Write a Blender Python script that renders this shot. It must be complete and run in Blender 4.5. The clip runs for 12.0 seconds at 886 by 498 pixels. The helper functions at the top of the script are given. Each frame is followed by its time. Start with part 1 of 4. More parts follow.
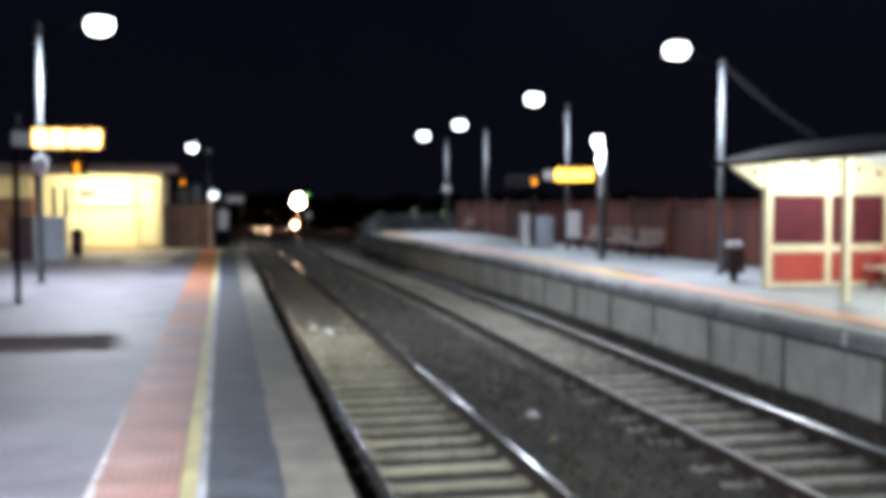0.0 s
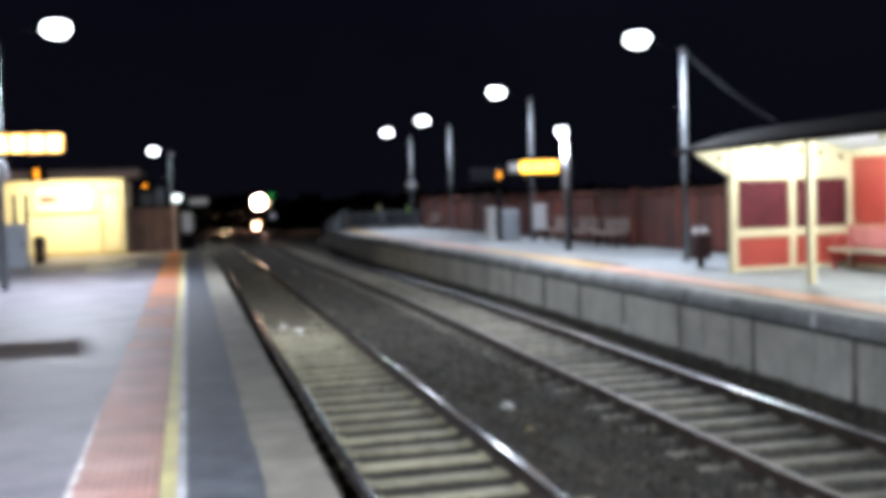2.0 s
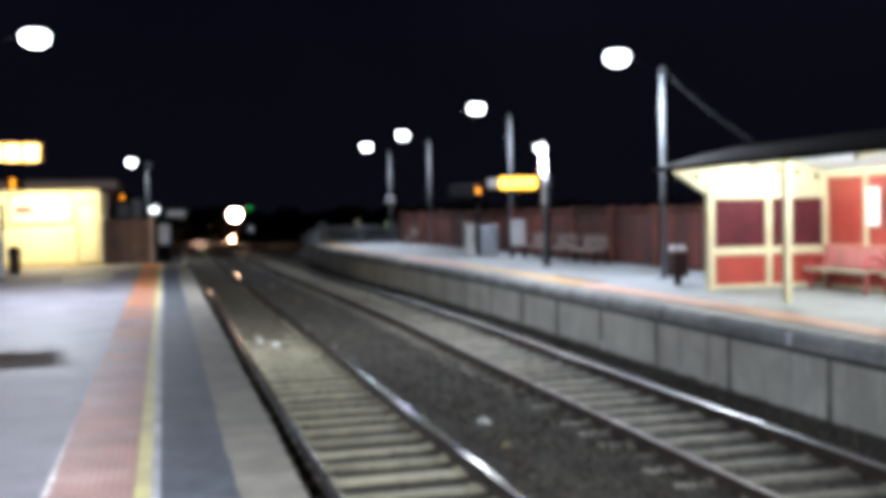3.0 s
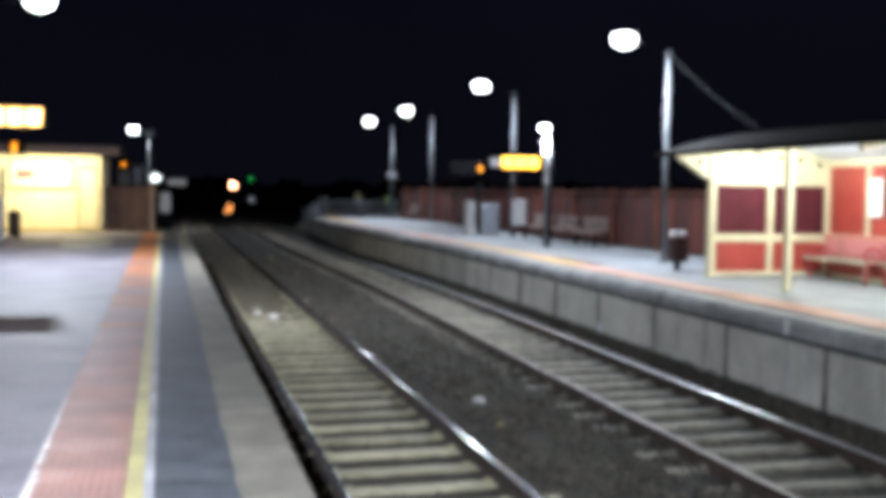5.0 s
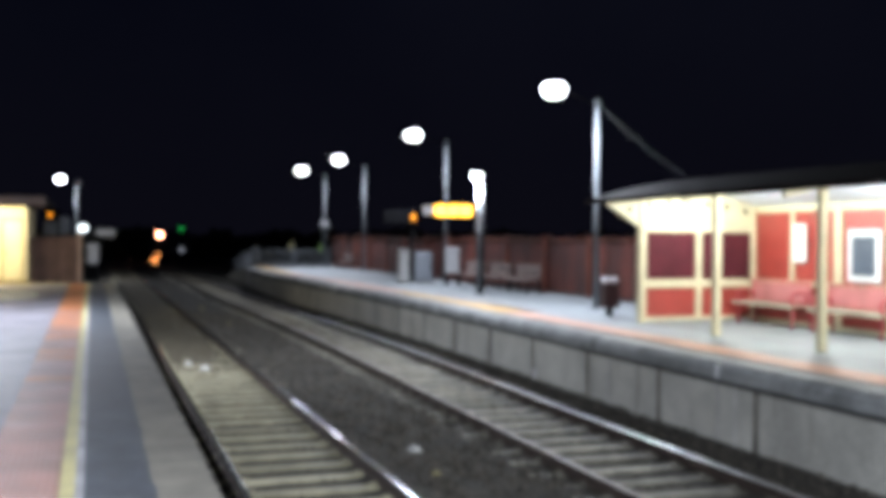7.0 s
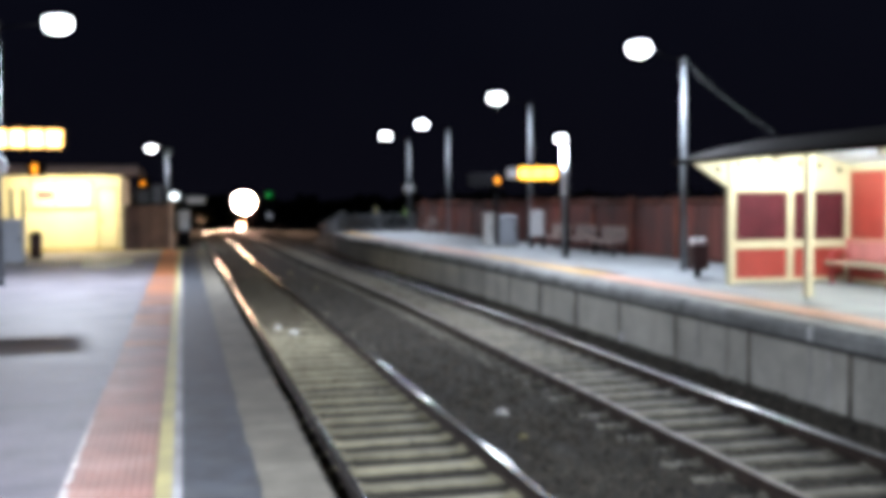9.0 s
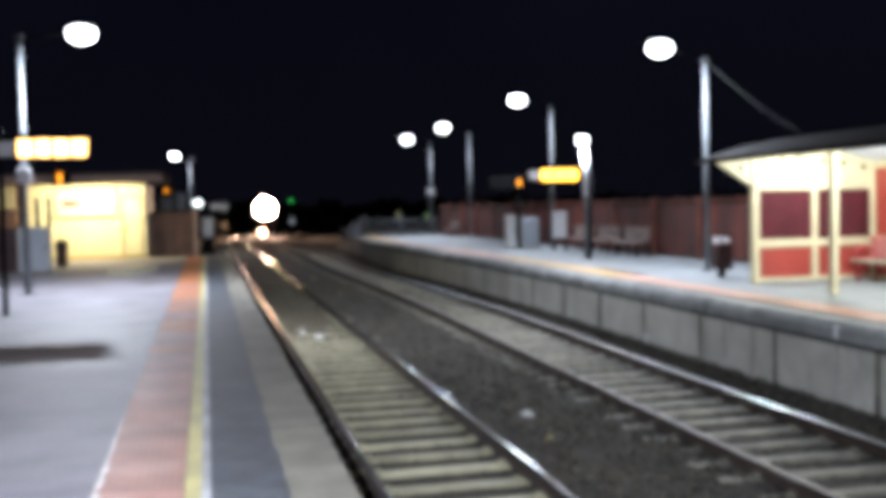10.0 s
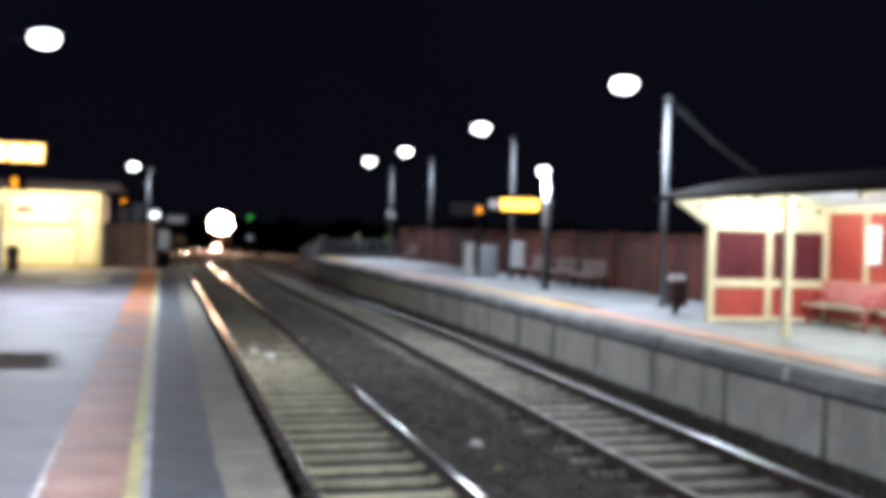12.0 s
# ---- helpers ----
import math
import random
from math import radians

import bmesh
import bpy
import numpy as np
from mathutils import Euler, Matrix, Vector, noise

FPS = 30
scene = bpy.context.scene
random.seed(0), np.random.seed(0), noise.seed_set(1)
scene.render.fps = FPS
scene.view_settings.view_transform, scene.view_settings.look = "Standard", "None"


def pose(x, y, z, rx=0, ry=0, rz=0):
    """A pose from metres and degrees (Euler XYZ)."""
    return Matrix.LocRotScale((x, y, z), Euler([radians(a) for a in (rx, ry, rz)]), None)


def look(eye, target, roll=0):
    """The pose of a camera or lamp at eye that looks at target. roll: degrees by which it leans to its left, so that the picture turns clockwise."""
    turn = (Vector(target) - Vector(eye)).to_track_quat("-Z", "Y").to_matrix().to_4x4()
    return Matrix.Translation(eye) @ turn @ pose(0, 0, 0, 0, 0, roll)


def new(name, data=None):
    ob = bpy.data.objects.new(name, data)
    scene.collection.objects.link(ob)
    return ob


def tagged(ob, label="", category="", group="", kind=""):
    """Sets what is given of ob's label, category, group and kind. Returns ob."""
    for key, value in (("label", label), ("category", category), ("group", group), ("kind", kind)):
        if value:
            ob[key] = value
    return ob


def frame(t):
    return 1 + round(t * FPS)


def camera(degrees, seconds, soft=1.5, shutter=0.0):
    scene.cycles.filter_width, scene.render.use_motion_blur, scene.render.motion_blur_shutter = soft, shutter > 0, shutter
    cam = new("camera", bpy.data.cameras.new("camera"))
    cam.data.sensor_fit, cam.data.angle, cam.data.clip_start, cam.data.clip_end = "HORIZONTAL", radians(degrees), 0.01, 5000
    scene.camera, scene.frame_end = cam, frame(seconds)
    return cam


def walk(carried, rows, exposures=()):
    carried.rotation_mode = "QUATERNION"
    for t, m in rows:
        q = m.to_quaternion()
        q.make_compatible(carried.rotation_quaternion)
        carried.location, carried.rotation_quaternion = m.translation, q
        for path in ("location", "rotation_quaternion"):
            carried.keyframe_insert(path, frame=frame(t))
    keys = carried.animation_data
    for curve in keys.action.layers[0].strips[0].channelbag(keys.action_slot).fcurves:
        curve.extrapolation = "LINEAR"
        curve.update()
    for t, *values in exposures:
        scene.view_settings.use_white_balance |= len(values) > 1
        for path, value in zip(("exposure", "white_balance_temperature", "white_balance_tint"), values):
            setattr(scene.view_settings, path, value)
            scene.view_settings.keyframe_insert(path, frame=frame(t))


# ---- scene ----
cam = camera(45.5, 12.0, soft=7.5, shutter=0.5)
PATH = [
    (0, (-0.037, 0.781, 1.692), (0.369, 2.738, 1.606), -0),
    (0.1, (-0.041, 0.781, 1.689), (0.367, 2.738, 1.631), -0.4),
    (0.2, (-0.046, 0.781, 1.686), (0.369, 2.737, 1.628), -1),
    (0.3, (-0.05, 0.782, 1.684), (0.389, 2.732, 1.624), -1.4),
    (0.4, (-0.055, 0.782, 1.681), (0.408, 2.728, 1.663), -1.9),
    (0.5, (-0.059, 0.782, 1.678), (0.386, 2.732, 1.661), -2),
    (0.6, (-0.061, 0.784, 1.677), (0.374, 2.736, 1.659), -1.8),
    (0.7, (-0.063, 0.785, 1.675), (0.362, 2.739, 1.631), -1.9),
    (0.8, (-0.065, 0.787, 1.674), (0.354, 2.74, 1.582), -2),
    (0.9, (-0.067, 0.788, 1.672), (0.353, 2.741, 1.563), -1.9),
    (1, (-0.069, 0.79, 1.671), (0.353, 2.741, 1.555), -2),
    (1.2, (-0.074, 0.797, 1.669), (0.337, 2.752, 1.566), -2.3),
    (1.5, (-0.081, 0.808, 1.665), (0.338, 2.761, 1.555), -2.2),
    (1.7, (-0.083, 0.816, 1.663), (0.349, 2.766, 1.554), -1.9),
    (2, (-0.085, 0.828, 1.66), (0.384, 2.77, 1.566), -1.7),
    (2.2, (-0.085, 0.83, 1.658), (0.414, 2.766, 1.586), -1.5),
    (2.5, (-0.084, 0.833, 1.656), (0.43, 2.765, 1.594), -1.3),
    (2.7, (-0.086, 0.833, 1.654), (0.433, 2.763, 1.607), -1.3),
    (3, (-0.089, 0.832, 1.652), (0.421, 2.765, 1.586), -1),
    (3.2, (-0.089, 0.833, 1.652), (0.426, 2.764, 1.589), -0.6),
    (4.8, (-0.09, 0.853, 1.666), (0.416, 2.784, 1.545), 0.7),
    (5, (-0.092, 0.856, 1.667), (0.418, 2.787, 1.557), 0.8),
    (5.2, (-0.095, 0.858, 1.67), (0.421, 2.788, 1.572), 0.5),
    (5.5, (-0.099, 0.862, 1.674), (0.42, 2.791, 1.567), 0.7),
    (5.7, (-0.099, 0.86, 1.672), (0.435, 2.786, 1.615), 0.8),
    (6, (-0.099, 0.856, 1.669), (0.449, 2.778, 1.598), 1.3),
    (6.2, (-0.1, 0.854, 1.665), (0.448, 2.777, 1.632), 0.9),
    (6.3, (-0.101, 0.854, 1.664), (0.462, 2.773, 1.666), 0.8),
    (6.4, (-0.101, 0.853, 1.662), (0.476, 2.768, 1.666), 1),
    (6.5, (-0.102, 0.852, 1.66), (0.481, 2.765, 1.661), 1.1),
    (6.6, (-0.103, 0.853, 1.66), (0.496, 2.761, 1.661), 0.7),
    (6.7, (-0.103, 0.853, 1.66), (0.509, 2.757, 1.666), 0.4),
    (6.8, (-0.104, 0.854, 1.661), (0.522, 2.753, 1.651), 0.1),
    (6.9, (-0.104, 0.854, 1.661), (0.526, 2.752, 1.631), 0.4),
    (7, (-0.105, 0.855, 1.661), (0.526, 2.753, 1.644), 0.4),
    (7.1, (-0.108, 0.855, 1.66), (0.513, 2.756, 1.644), -0.1),
    (7.2, (-0.111, 0.855, 1.659), (0.492, 2.762, 1.653), 0),
    (7.3, (-0.113, 0.855, 1.658), (0.462, 2.77, 1.633), 0.1),
    (7.4, (-0.116, 0.855, 1.657), (0.441, 2.776, 1.625), -0.1),
    (7.5, (-0.119, 0.855, 1.656), (0.429, 2.778, 1.61), 0.1),
    (7.6, (-0.12, 0.855, 1.656), (0.408, 2.782, 1.575), -0.1),
    (7.7, (-0.122, 0.855, 1.657), (0.387, 2.787, 1.559), -0.3),
    (9.3, (-0.118, 0.842, 1.674), (0.349, 2.785, 1.596), -0.7),
    (9.4, (-0.119, 0.84, 1.674), (0.35, 2.784, 1.625), -1.2),
    (9.5, (-0.12, 0.838, 1.674), (0.354, 2.78, 1.633), -1.2),
    (9.6, (-0.122, 0.834, 1.673), (0.352, 2.777, 1.631), -1.5),
    (9.7, (-0.125, 0.831, 1.672), (0.34, 2.775, 1.62), -1.3),
    (9.8, (-0.127, 0.827, 1.672), (0.313, 2.777, 1.597), -1.2),
    (9.9, (-0.13, 0.824, 1.671), (0.299, 2.776, 1.592), -1.4),
    (10, (-0.132, 0.82, 1.67), (0.304, 2.77, 1.59), -1.2),
    (10.1, (-0.133, 0.818, 1.671), (0.307, 2.767, 1.586), -1.6),
    (10.2, (-0.134, 0.816, 1.671), (0.318, 2.762, 1.596), -2),
    (10.3, (-0.136, 0.813, 1.672), (0.326, 2.758, 1.599), -1.9),
    (10.5, (-0.138, 0.809, 1.673), (0.337, 2.751, 1.611), -1.8),
    (10.6, (-0.14, 0.809, 1.673), (0.327, 2.753, 1.624), -1.4),
    (10.7, (-0.142, 0.809, 1.673), (0.316, 2.755, 1.627), -0.9),
    (10.8, (-0.144, 0.808, 1.672), (0.3, 2.758, 1.631), -0.7),
    (11, (-0.148, 0.808, 1.672), (0.285, 2.76, 1.619), -0),
    (11.2, (-0.144, 0.817, 1.672), (0.285, 2.769, 1.601), 0.2),
    (11.3, (-0.143, 0.821, 1.673), (0.274, 2.776, 1.604), 0.1),
    (11.5, (-0.139, 0.83, 1.673), (0.279, 2.785, 1.603), 1),
    (11.7, (-0.126, 0.846, 1.675), (0.322, 2.794, 1.605), 1),
    (11.8, (-0.119, 0.855, 1.675), (0.358, 2.796, 1.615), 1.1),
    (11.9, (-0.113, 0.863, 1.676), (0.372, 2.803, 1.633), 1.1),
    (12, (-0.106, 0.871, 1.677), (0.407, 2.804, 1.644), 1.6),
]
walk(cam, [(t, look(e, g, r)) for t, e, g, r in PATH])

# ---- light ----
world = bpy.data.worlds.new("night")
scene.world = world
world.use_nodes = True
sky = world.node_tree
cloud, shade = sky.nodes.new("ShaderNodeTexNoise"), sky.nodes.new("ShaderNodeValToRGB")
cloud.inputs["Scale"].default_value, cloud.inputs["Detail"].default_value = 2.2, 4
shade.color_ramp.elements[0].position, shade.color_ramp.elements[1].position = 0.3, 0.72
shade.color_ramp.elements[0].color, shade.color_ramp.elements[1].color = (0.13, 0.16, 0.40, 1), (0.30, 0.33, 0.66, 1)
sky.links.new(sky.nodes.new("ShaderNodeTexCoord").outputs["Generated"], cloud.inputs["Vector"])
sky.links.new(cloud.outputs["Fac"], shade.inputs["Fac"])
apart, up, town = sky.nodes.new("ShaderNodeSeparateXYZ"), sky.nodes.new("ShaderNodeMapRange"), sky.nodes.new("ShaderNodeMix")
sky.links.new(cloud.inputs["Vector"].links[0].from_socket, apart.inputs[0])
sky.links.new(apart.outputs["Z"], up.inputs[0])
up.inputs[1].default_value, up.inputs[2].default_value = -0.02, 0.22
town.data_type = "RGBA"
sky.links.new(up.outputs[0], town.inputs[0])
town.inputs[6].default_value = (0.25, 0.24, 0.46, 1)      # town glow along the horizon
sky.links.new(shade.outputs["Color"], town.inputs[7])
sky.links.new(town.outputs[2], sky.nodes["Background"].inputs[0])
sky.nodes["Background"].inputs[1].default_value = 0.0125
scene.view_settings.exposure = 0.06

POLE_W = 1300.0      # platform luminaires
COOL = (0.79, 0.855, 1.0)


def lamp(name, kind, energy, color, m, size=0.3, size_y=None, spot=None, blend=0.5):
    d = bpy.data.lights.new(name, kind)
    d.energy, d.color = energy, color
    if kind == "AREA":
        d.shape = "RECTANGLE" if size_y else "DISK"
        d.size = size
        if size_y:
            d.size_y = size_y
    else:
        d.shadow_soft_size = size
    if kind == "SPOT":
        d.spot_size, d.spot_blend = radians(spot), blend
    ob = new(name, d)
    ob.matrix_world = m
    return ob


# ---- materials ----
def mat(name, color, rough=0.6, metal=0.0, vary=0.25, scale=3.0, fine=60.0, bump=0.2, dist=0.01, tint=None, rnd=0.0, spec=0.5, stain=None, squash=(1, 1, 1)):
    """Colour varied at two scales, with fine relief."""
    m = bpy.data.materials.new(name)
    m.use_nodes = True
    nt = m.node_tree
    n, l = nt.nodes, nt.links
    b = n["Principled BSDF"]
    big, small = n.new("ShaderNodeTexNoise"), n.new("ShaderNodeTexNoise")
    big.inputs["Scale"].default_value, big.inputs["Detail"].default_value = scale, 5
    small.inputs["Scale"].default_value, small.inputs["Detail"].default_value = fine, 3
    geo = n.new("ShaderNodeNewGeometry")
    l.new(geo.outputs["Position"], big.inputs["Vector"])
    l.new(geo.outputs["Position"], small.inputs["Vector"])
    ramp = n.new("ShaderNodeValToRGB")
    e = ramp.color_ramp.elements
    c0 = [c * (1 - vary) for c in color]
    c1 = list(tint) if tint else [min(1, c * (1 + vary)) for c in color]
    e[0].position, e[1].position = 0.32, 0.68
    e[0].color, e[1].color = (*c0, 1), (*c1, 1)
    l.new(big.outputs["Fac"], ramp.inputs["Fac"])
    mix = n.new("ShaderNodeMix")
    mix.data_type, mix.blend_type = "RGBA", "MULTIPLY"
    mix.inputs[0].default_value = min(1.0, vary * 1.6)
    l.new(ramp.outputs["Color"], mix.inputs[6])
    gr = n.new("ShaderNodeMapRange")
    gr.inputs[1].default_value, gr.inputs[2].default_value = 0.3, 0.7
    gr.inputs[3].default_value, gr.inputs[4].default_value = 0.45, 1.25
    l.new(small.outputs["Fac"], gr.inputs[0])
    l.new(gr.outputs[0], mix.inputs[7])
    out = mix.outputs[2]
    if stain:
        st = n.new("ShaderNodeTexNoise")
        st.inputs["Scale"].default_value, st.inputs["Detail"].default_value = stain[1], 6
        sq = n.new("ShaderNodeVectorMath")
        sq.operation = "MULTIPLY"
        sq.inputs[1].default_value = squash
        l.new(geo.outputs["Position"], sq.inputs[0])
        l.new(sq.outputs[0], st.inputs["Vector"])
        mr = n.new("ShaderNodeMapRange")
        mr.inputs[1].default_value, mr.inputs[2].default_value = 0.55, 0.75
        l.new(st.outputs["Fac"], mr.inputs[0])
        mx = n.new("ShaderNodeMix")
        mx.data_type = "RGBA"
        l.new(mr.outputs[0], mx.inputs[0])
        l.new(out, mx.inputs[6])
        mx.inputs[7].default_value = (*stain[0], 1)
        out = mx.outputs[2]
    if rnd:
        oi = n.new("ShaderNodeObjectInfo")
        rr = n.new("ShaderNodeMapRange")
        rr.inputs[3].default_value, rr.inputs[4].default_value = 1 - rnd, 1 + rnd
        l.new(oi.outputs["Random"], rr.inputs[0])
        mu = n.new("ShaderNodeMix")
        mu.data_type, mu.blend_type = "RGBA", "MULTIPLY"
        mu.inputs[0].default_value = 1.0
        l.new(out, mu.inputs[6])
        l.new(rr.outputs[0], mu.inputs[7])
        out = mu.outputs[2]
    l.new(out, b.inputs["Base Color"])
    b.inputs["Roughness"].default_value, b.inputs["Metallic"].default_value = rough, metal
    b.inputs["Specular IOR Level"].default_value = spec
    rv = n.new("ShaderNodeMapRange")
    rv.inputs[3].default_value, rv.inputs[4].default_value = max(0.03, rough - 0.12), min(1, rough + 0.12)
    l.new(big.outputs["Fac"], rv.inputs[0])
    l.new(rv.outputs[0], b.inputs["Roughness"])
    if bump:
        bp = n.new("ShaderNodeBump")
        bp.inputs["Strength"].default_value, bp.inputs["Distance"].default_value = bump, dist
        l.new(small.outputs["Fac"], bp.inputs["Height"])
        l.new(bp.outputs[0], b.inputs["Normal"])
    return m


def glow(name, color, strength, base=(0.8, 0.8, 0.8)):
    m = bpy.data.materials.new(name)
    m.use_nodes = True
    b = m.node_tree.nodes["Principled BSDF"]
    b.inputs["Base Color"].default_value = (*base, 1)
    b.inputs["Emission Color"].default_value = (*color, 1)
    b.inputs["Emission Strength"].default_value = strength
    return m


def per_piece(m, lo, hi):
    """Brightness that differs from stone to stone."""
    n, l = m.node_tree.nodes, m.node_tree.links
    b = n["Principled BSDF"]
    src = b.inputs["Base Color"].links[0].from_socket
    g, rr, mu = n.new("ShaderNodeNewGeometry"), n.new("ShaderNodeMapRange"), n.new("ShaderNodeMix")
    rr.inputs[3].default_value, rr.inputs[4].default_value = lo, hi
    l.new(g.outputs["Random Per Island"], rr.inputs[0])
    mu.data_type, mu.blend_type = "RGBA", "MULTIPLY"
    mu.inputs[0].default_value = 1.0
    l.new(src, mu.inputs[6])
    l.new(rr.outputs[0], mu.inputs[7])
    l.new(mu.outputs[2], b.inputs["Base Color"])


ASPHALT = mat("platform_asphalt", (0.176, 0.165, 0.182), 0.6, vary=0.36, scale=1.1, fine=30, bump=0.6, dist=0.014, stain=((0.075, 0.072, 0.085), 0.7), squash=(0.45, 1.3, 1))
ASPHALT_R = mat("pale_asphalt", (0.225, 0.245, 0.25), 0.62, vary=0.26, scale=1.5, fine=38, bump=0.4, dist=0.01, stain=((0.12, 0.13, 0.135), 0.8), squash=(1.2, 0.5, 1))
ASPHALT_EDGE = mat("edge_asphalt", (0.049, 0.055, 0.065), 0.7, vary=0.45, scale=3.4, fine=40, bump=0.5, dist=0.012, stain=((0.075, 0.08, 0.086), 2.2))
COPING = mat("coping_concrete", (0.160, 0.148, 0.118), 0.8, vary=0.28, scale=2.6, fine=40, bump=0.4, dist=0.008, stain=((0.09, 0.085, 0.075), 1.6), squash=(1.6, 0.6, 1))
YELLOW = mat("yellow_paint", (0.40, 0.35, 0.15), 0.6, vary=0.2, scale=2.5, fine=40, stain=((0.27, 0.24, 0.13), 4.5))
RCOPING = mat("weathered_coping", (0.25, 0.26, 0.255), 0.8, vary=0.4, scale=2.4, fine=40, bump=0.4, dist=0.008, stain=((0.48, 0.49, 0.47), 0.6), squash=(1, 0.55, 1))
SHADE_AND_PATCH = mat("shade_and_patch_concrete", (0.045, 0.045, 0.045), 0.85, vary=0.3, scale=1.5, fine=50)
BALLAST = mat("ballast", (0.040, 0.035, 0.027), 0.9, vary=0.45, scale=1.1, fine=28, bump=1.0, dist=0.05, tint=(0.060, 0.052, 0.037))
SPENT = mat("dirty_ballast", (0.100, 0.081, 0.045), 0.9, vary=0.4, scale=2.6, fine=22, bump=1.0, dist=0.05, tint=(0.132, 0.112, 0.070))
EARTH = mat("ground", (0.05, 0.05, 0.035), 0.95, vary=0.4, scale=0.4, fine=12, bump=0.7, dist=0.05, tint=(0.05, 0.065, 0.03))
PALE = mat("faded_white", (0.30, 0.30, 0.31), 0.65, vary=0.3, scale=2.2, fine=50, stain=((0.16, 0.16, 0.17), 1.6))
STONE = mat("ballast_stone", (0.068, 0.060, 0.046), 0.85, vary=0.5, scale=9, fine=60, bump=0.4)
STONE_DIRTY = mat("dirty_ballast_stone", (0.115, 0.096, 0.060), 0.9, vary=0.4, scale=9, fine=60, bump=0.4)
per_piece(STONE, 0.25, 2.2)
per_piece(STONE_DIRTY, 0.45, 1.4)
SLEEPER = mat("sleeper_concrete", (0.50, 0.465, 0.315), 0.42, vary=0.25, scale=4, fine=60, rnd=0.25, stain=((0.20, 0.18, 0.12), 3.0))
SLEEPER_OLD = mat("old_sleeper_concrete", (0.275, 0.26, 0.205), 0.7, vary=0.35, scale=4, fine=40, rnd=0.3, stain=((0.13, 0.12, 0.09), 3.0))
RAILTOP = mat("rail_head", (0.58, 0.57, 0.57), 0.2, metal=1.0, vary=0.1, scale=3, fine=40, bump=0.0)
RAILWORN = mat("satin_rail_head", (0.50, 0.49, 0.49), 0.32, metal=1.0, vary=0.12, scale=2, fine=30, bump=0.0)
RAILDULL = mat("dull_rail_head", (0.20, 0.175, 0.155), 0.42, metal=0.6, vary=0.3, scale=2, fine=30, bump=0.0)
RAILSIDE = mat("rusted_rail", (0.045, 0.030, 0.022), 0.8, metal=0.2, vary=0.35, scale=5, fine=60)
WALLCON = mat("platform_wall_concrete", (0.47, 0.462, 0.41), 0.85, vary=0.17, scale=1.4, fine=13, rnd=0.08, bump=0.3, stain=((0.27, 0.25, 0.215), 1.6), squash=(1, 1.6, 0.3))
DARKSTEEL = mat("black_steel", (0.007, 0.007, 0.008), 0.8, metal=0.0, spec=0.08, vary=0.3, scale=6, fine=60, bump=0.05)
GALV = mat("galvanised_steel", (0.12, 0.13, 0.14), 0.55, metal=0.3, vary=0.18, scale=5, fine=45, bump=0.08)
POLE = mat("dull_grey_pole", (0.125, 0.14, 0.15), 0.6, metal=0.0, vary=0.2, scale=5, fine=45, bump=0.08)
FASCIA = mat("brown_fascia", (0.40, 0.285, 0.235), 0.6, vary=0.2, scale=1.5, fine=40)
CREAM = mat("cream_paint", (0.62, 0.57, 0.38), 0.5, vary=0.10, scale=2.5, fine=40, bump=0.08, dist=0.003, stain=((0.48, 0.44, 0.30), 2.2))
OCHRE = mat("ochre_trim", (0.36, 0.27, 0.11), 0.55, vary=0.12, scale=2.5, fine=40, bump=0.08, dist=0.003)
CREAMW = mat("cream_wall", (0.66, 0.58, 0.33), 0.55, vary=0.08, scale=1.5, fine=40, bump=0.1, dist=0.003)
WHITE = mat("white_paint", (0.72, 0.73, 0.74), 0.5, vary=0.08, scale=3, fine=40, bump=0.05)
REDP = mat("red_panel", (0.34, 0.047, 0.036), 0.45, vary=0.14, scale=2.2, fine=35, bump=0.05)
REDD = mat("dark_red_panel", (0.075, 0.014, 0.02), 0.75, spec=0.15, vary=0.2, scale=2.2, fine=35, bump=0.05)
ROOF = mat("roof_iron", (0.016, 0.014, 0.013), 0.8, metal=0.0, spec=0.12, vary=0.3, scale=2, fine=30, bump=0.1)
SOFFIT = mat("pale_soffit", (0.62, 0.71, 0.80), 0.5, vary=0.08, scale=2, fine=30, bump=0.05)
FENCE = mat("rust_red_fence", (0.066, 0.0115, 0.006), 0.8, vary=0.5, scale=0.6, fine=40, rnd=0.4)
RAILRUST = mat("orange_rust_rail", (0.13, 0.034, 0.018), 0.75, vary=0.4, scale=1.2, fine=40)
SEAL = mat("joint_stain", (0.205, 0.188, 0.16), 0.9, vary=0.4, scale=3, fine=40, stain=((0.32, 0.30, 0.265), 2.5), squash=(1, 1, 0.4))
LIGHT_POOL = mat("light_pool_asphalt", (0.46, 0.45, 0.36), 0.6, vary=0.35, scale=1.6, fine=38, stain=((0.20, 0.20, 0.18), 1.4), squash=(0.5, 1.2, 1))
TILE_GLINT = mat("tile_glint", (0.50, 0.44, 0.41), 0.5, vary=0.4, scale=9, fine=60)
LIMEG = mat("lime_green_plate", (0.25, 0.42, 0.12), 0.5, vary=0.15, scale=6, fine=40)
LIME = mat("lime_streak", (0.52, 0.51, 0.48), 0.85, vary=0.2, scale=3, fine=40)
WIRE = mat("grey_cable", (0.07, 0.075, 0.08), 0.7, vary=0.1, scale=4, fine=40, bump=0.0)
BROWN = mat("brown_timber", (0.15, 0.083, 0.064), 0.7, vary=0.3, scale=2, fine=40, rnd=0.2)
GREY = mat("grey_cabinet_paint", (0.26, 0.28, 0.31), 0.5, vary=0.12, scale=2, fine=40, bump=0.05)
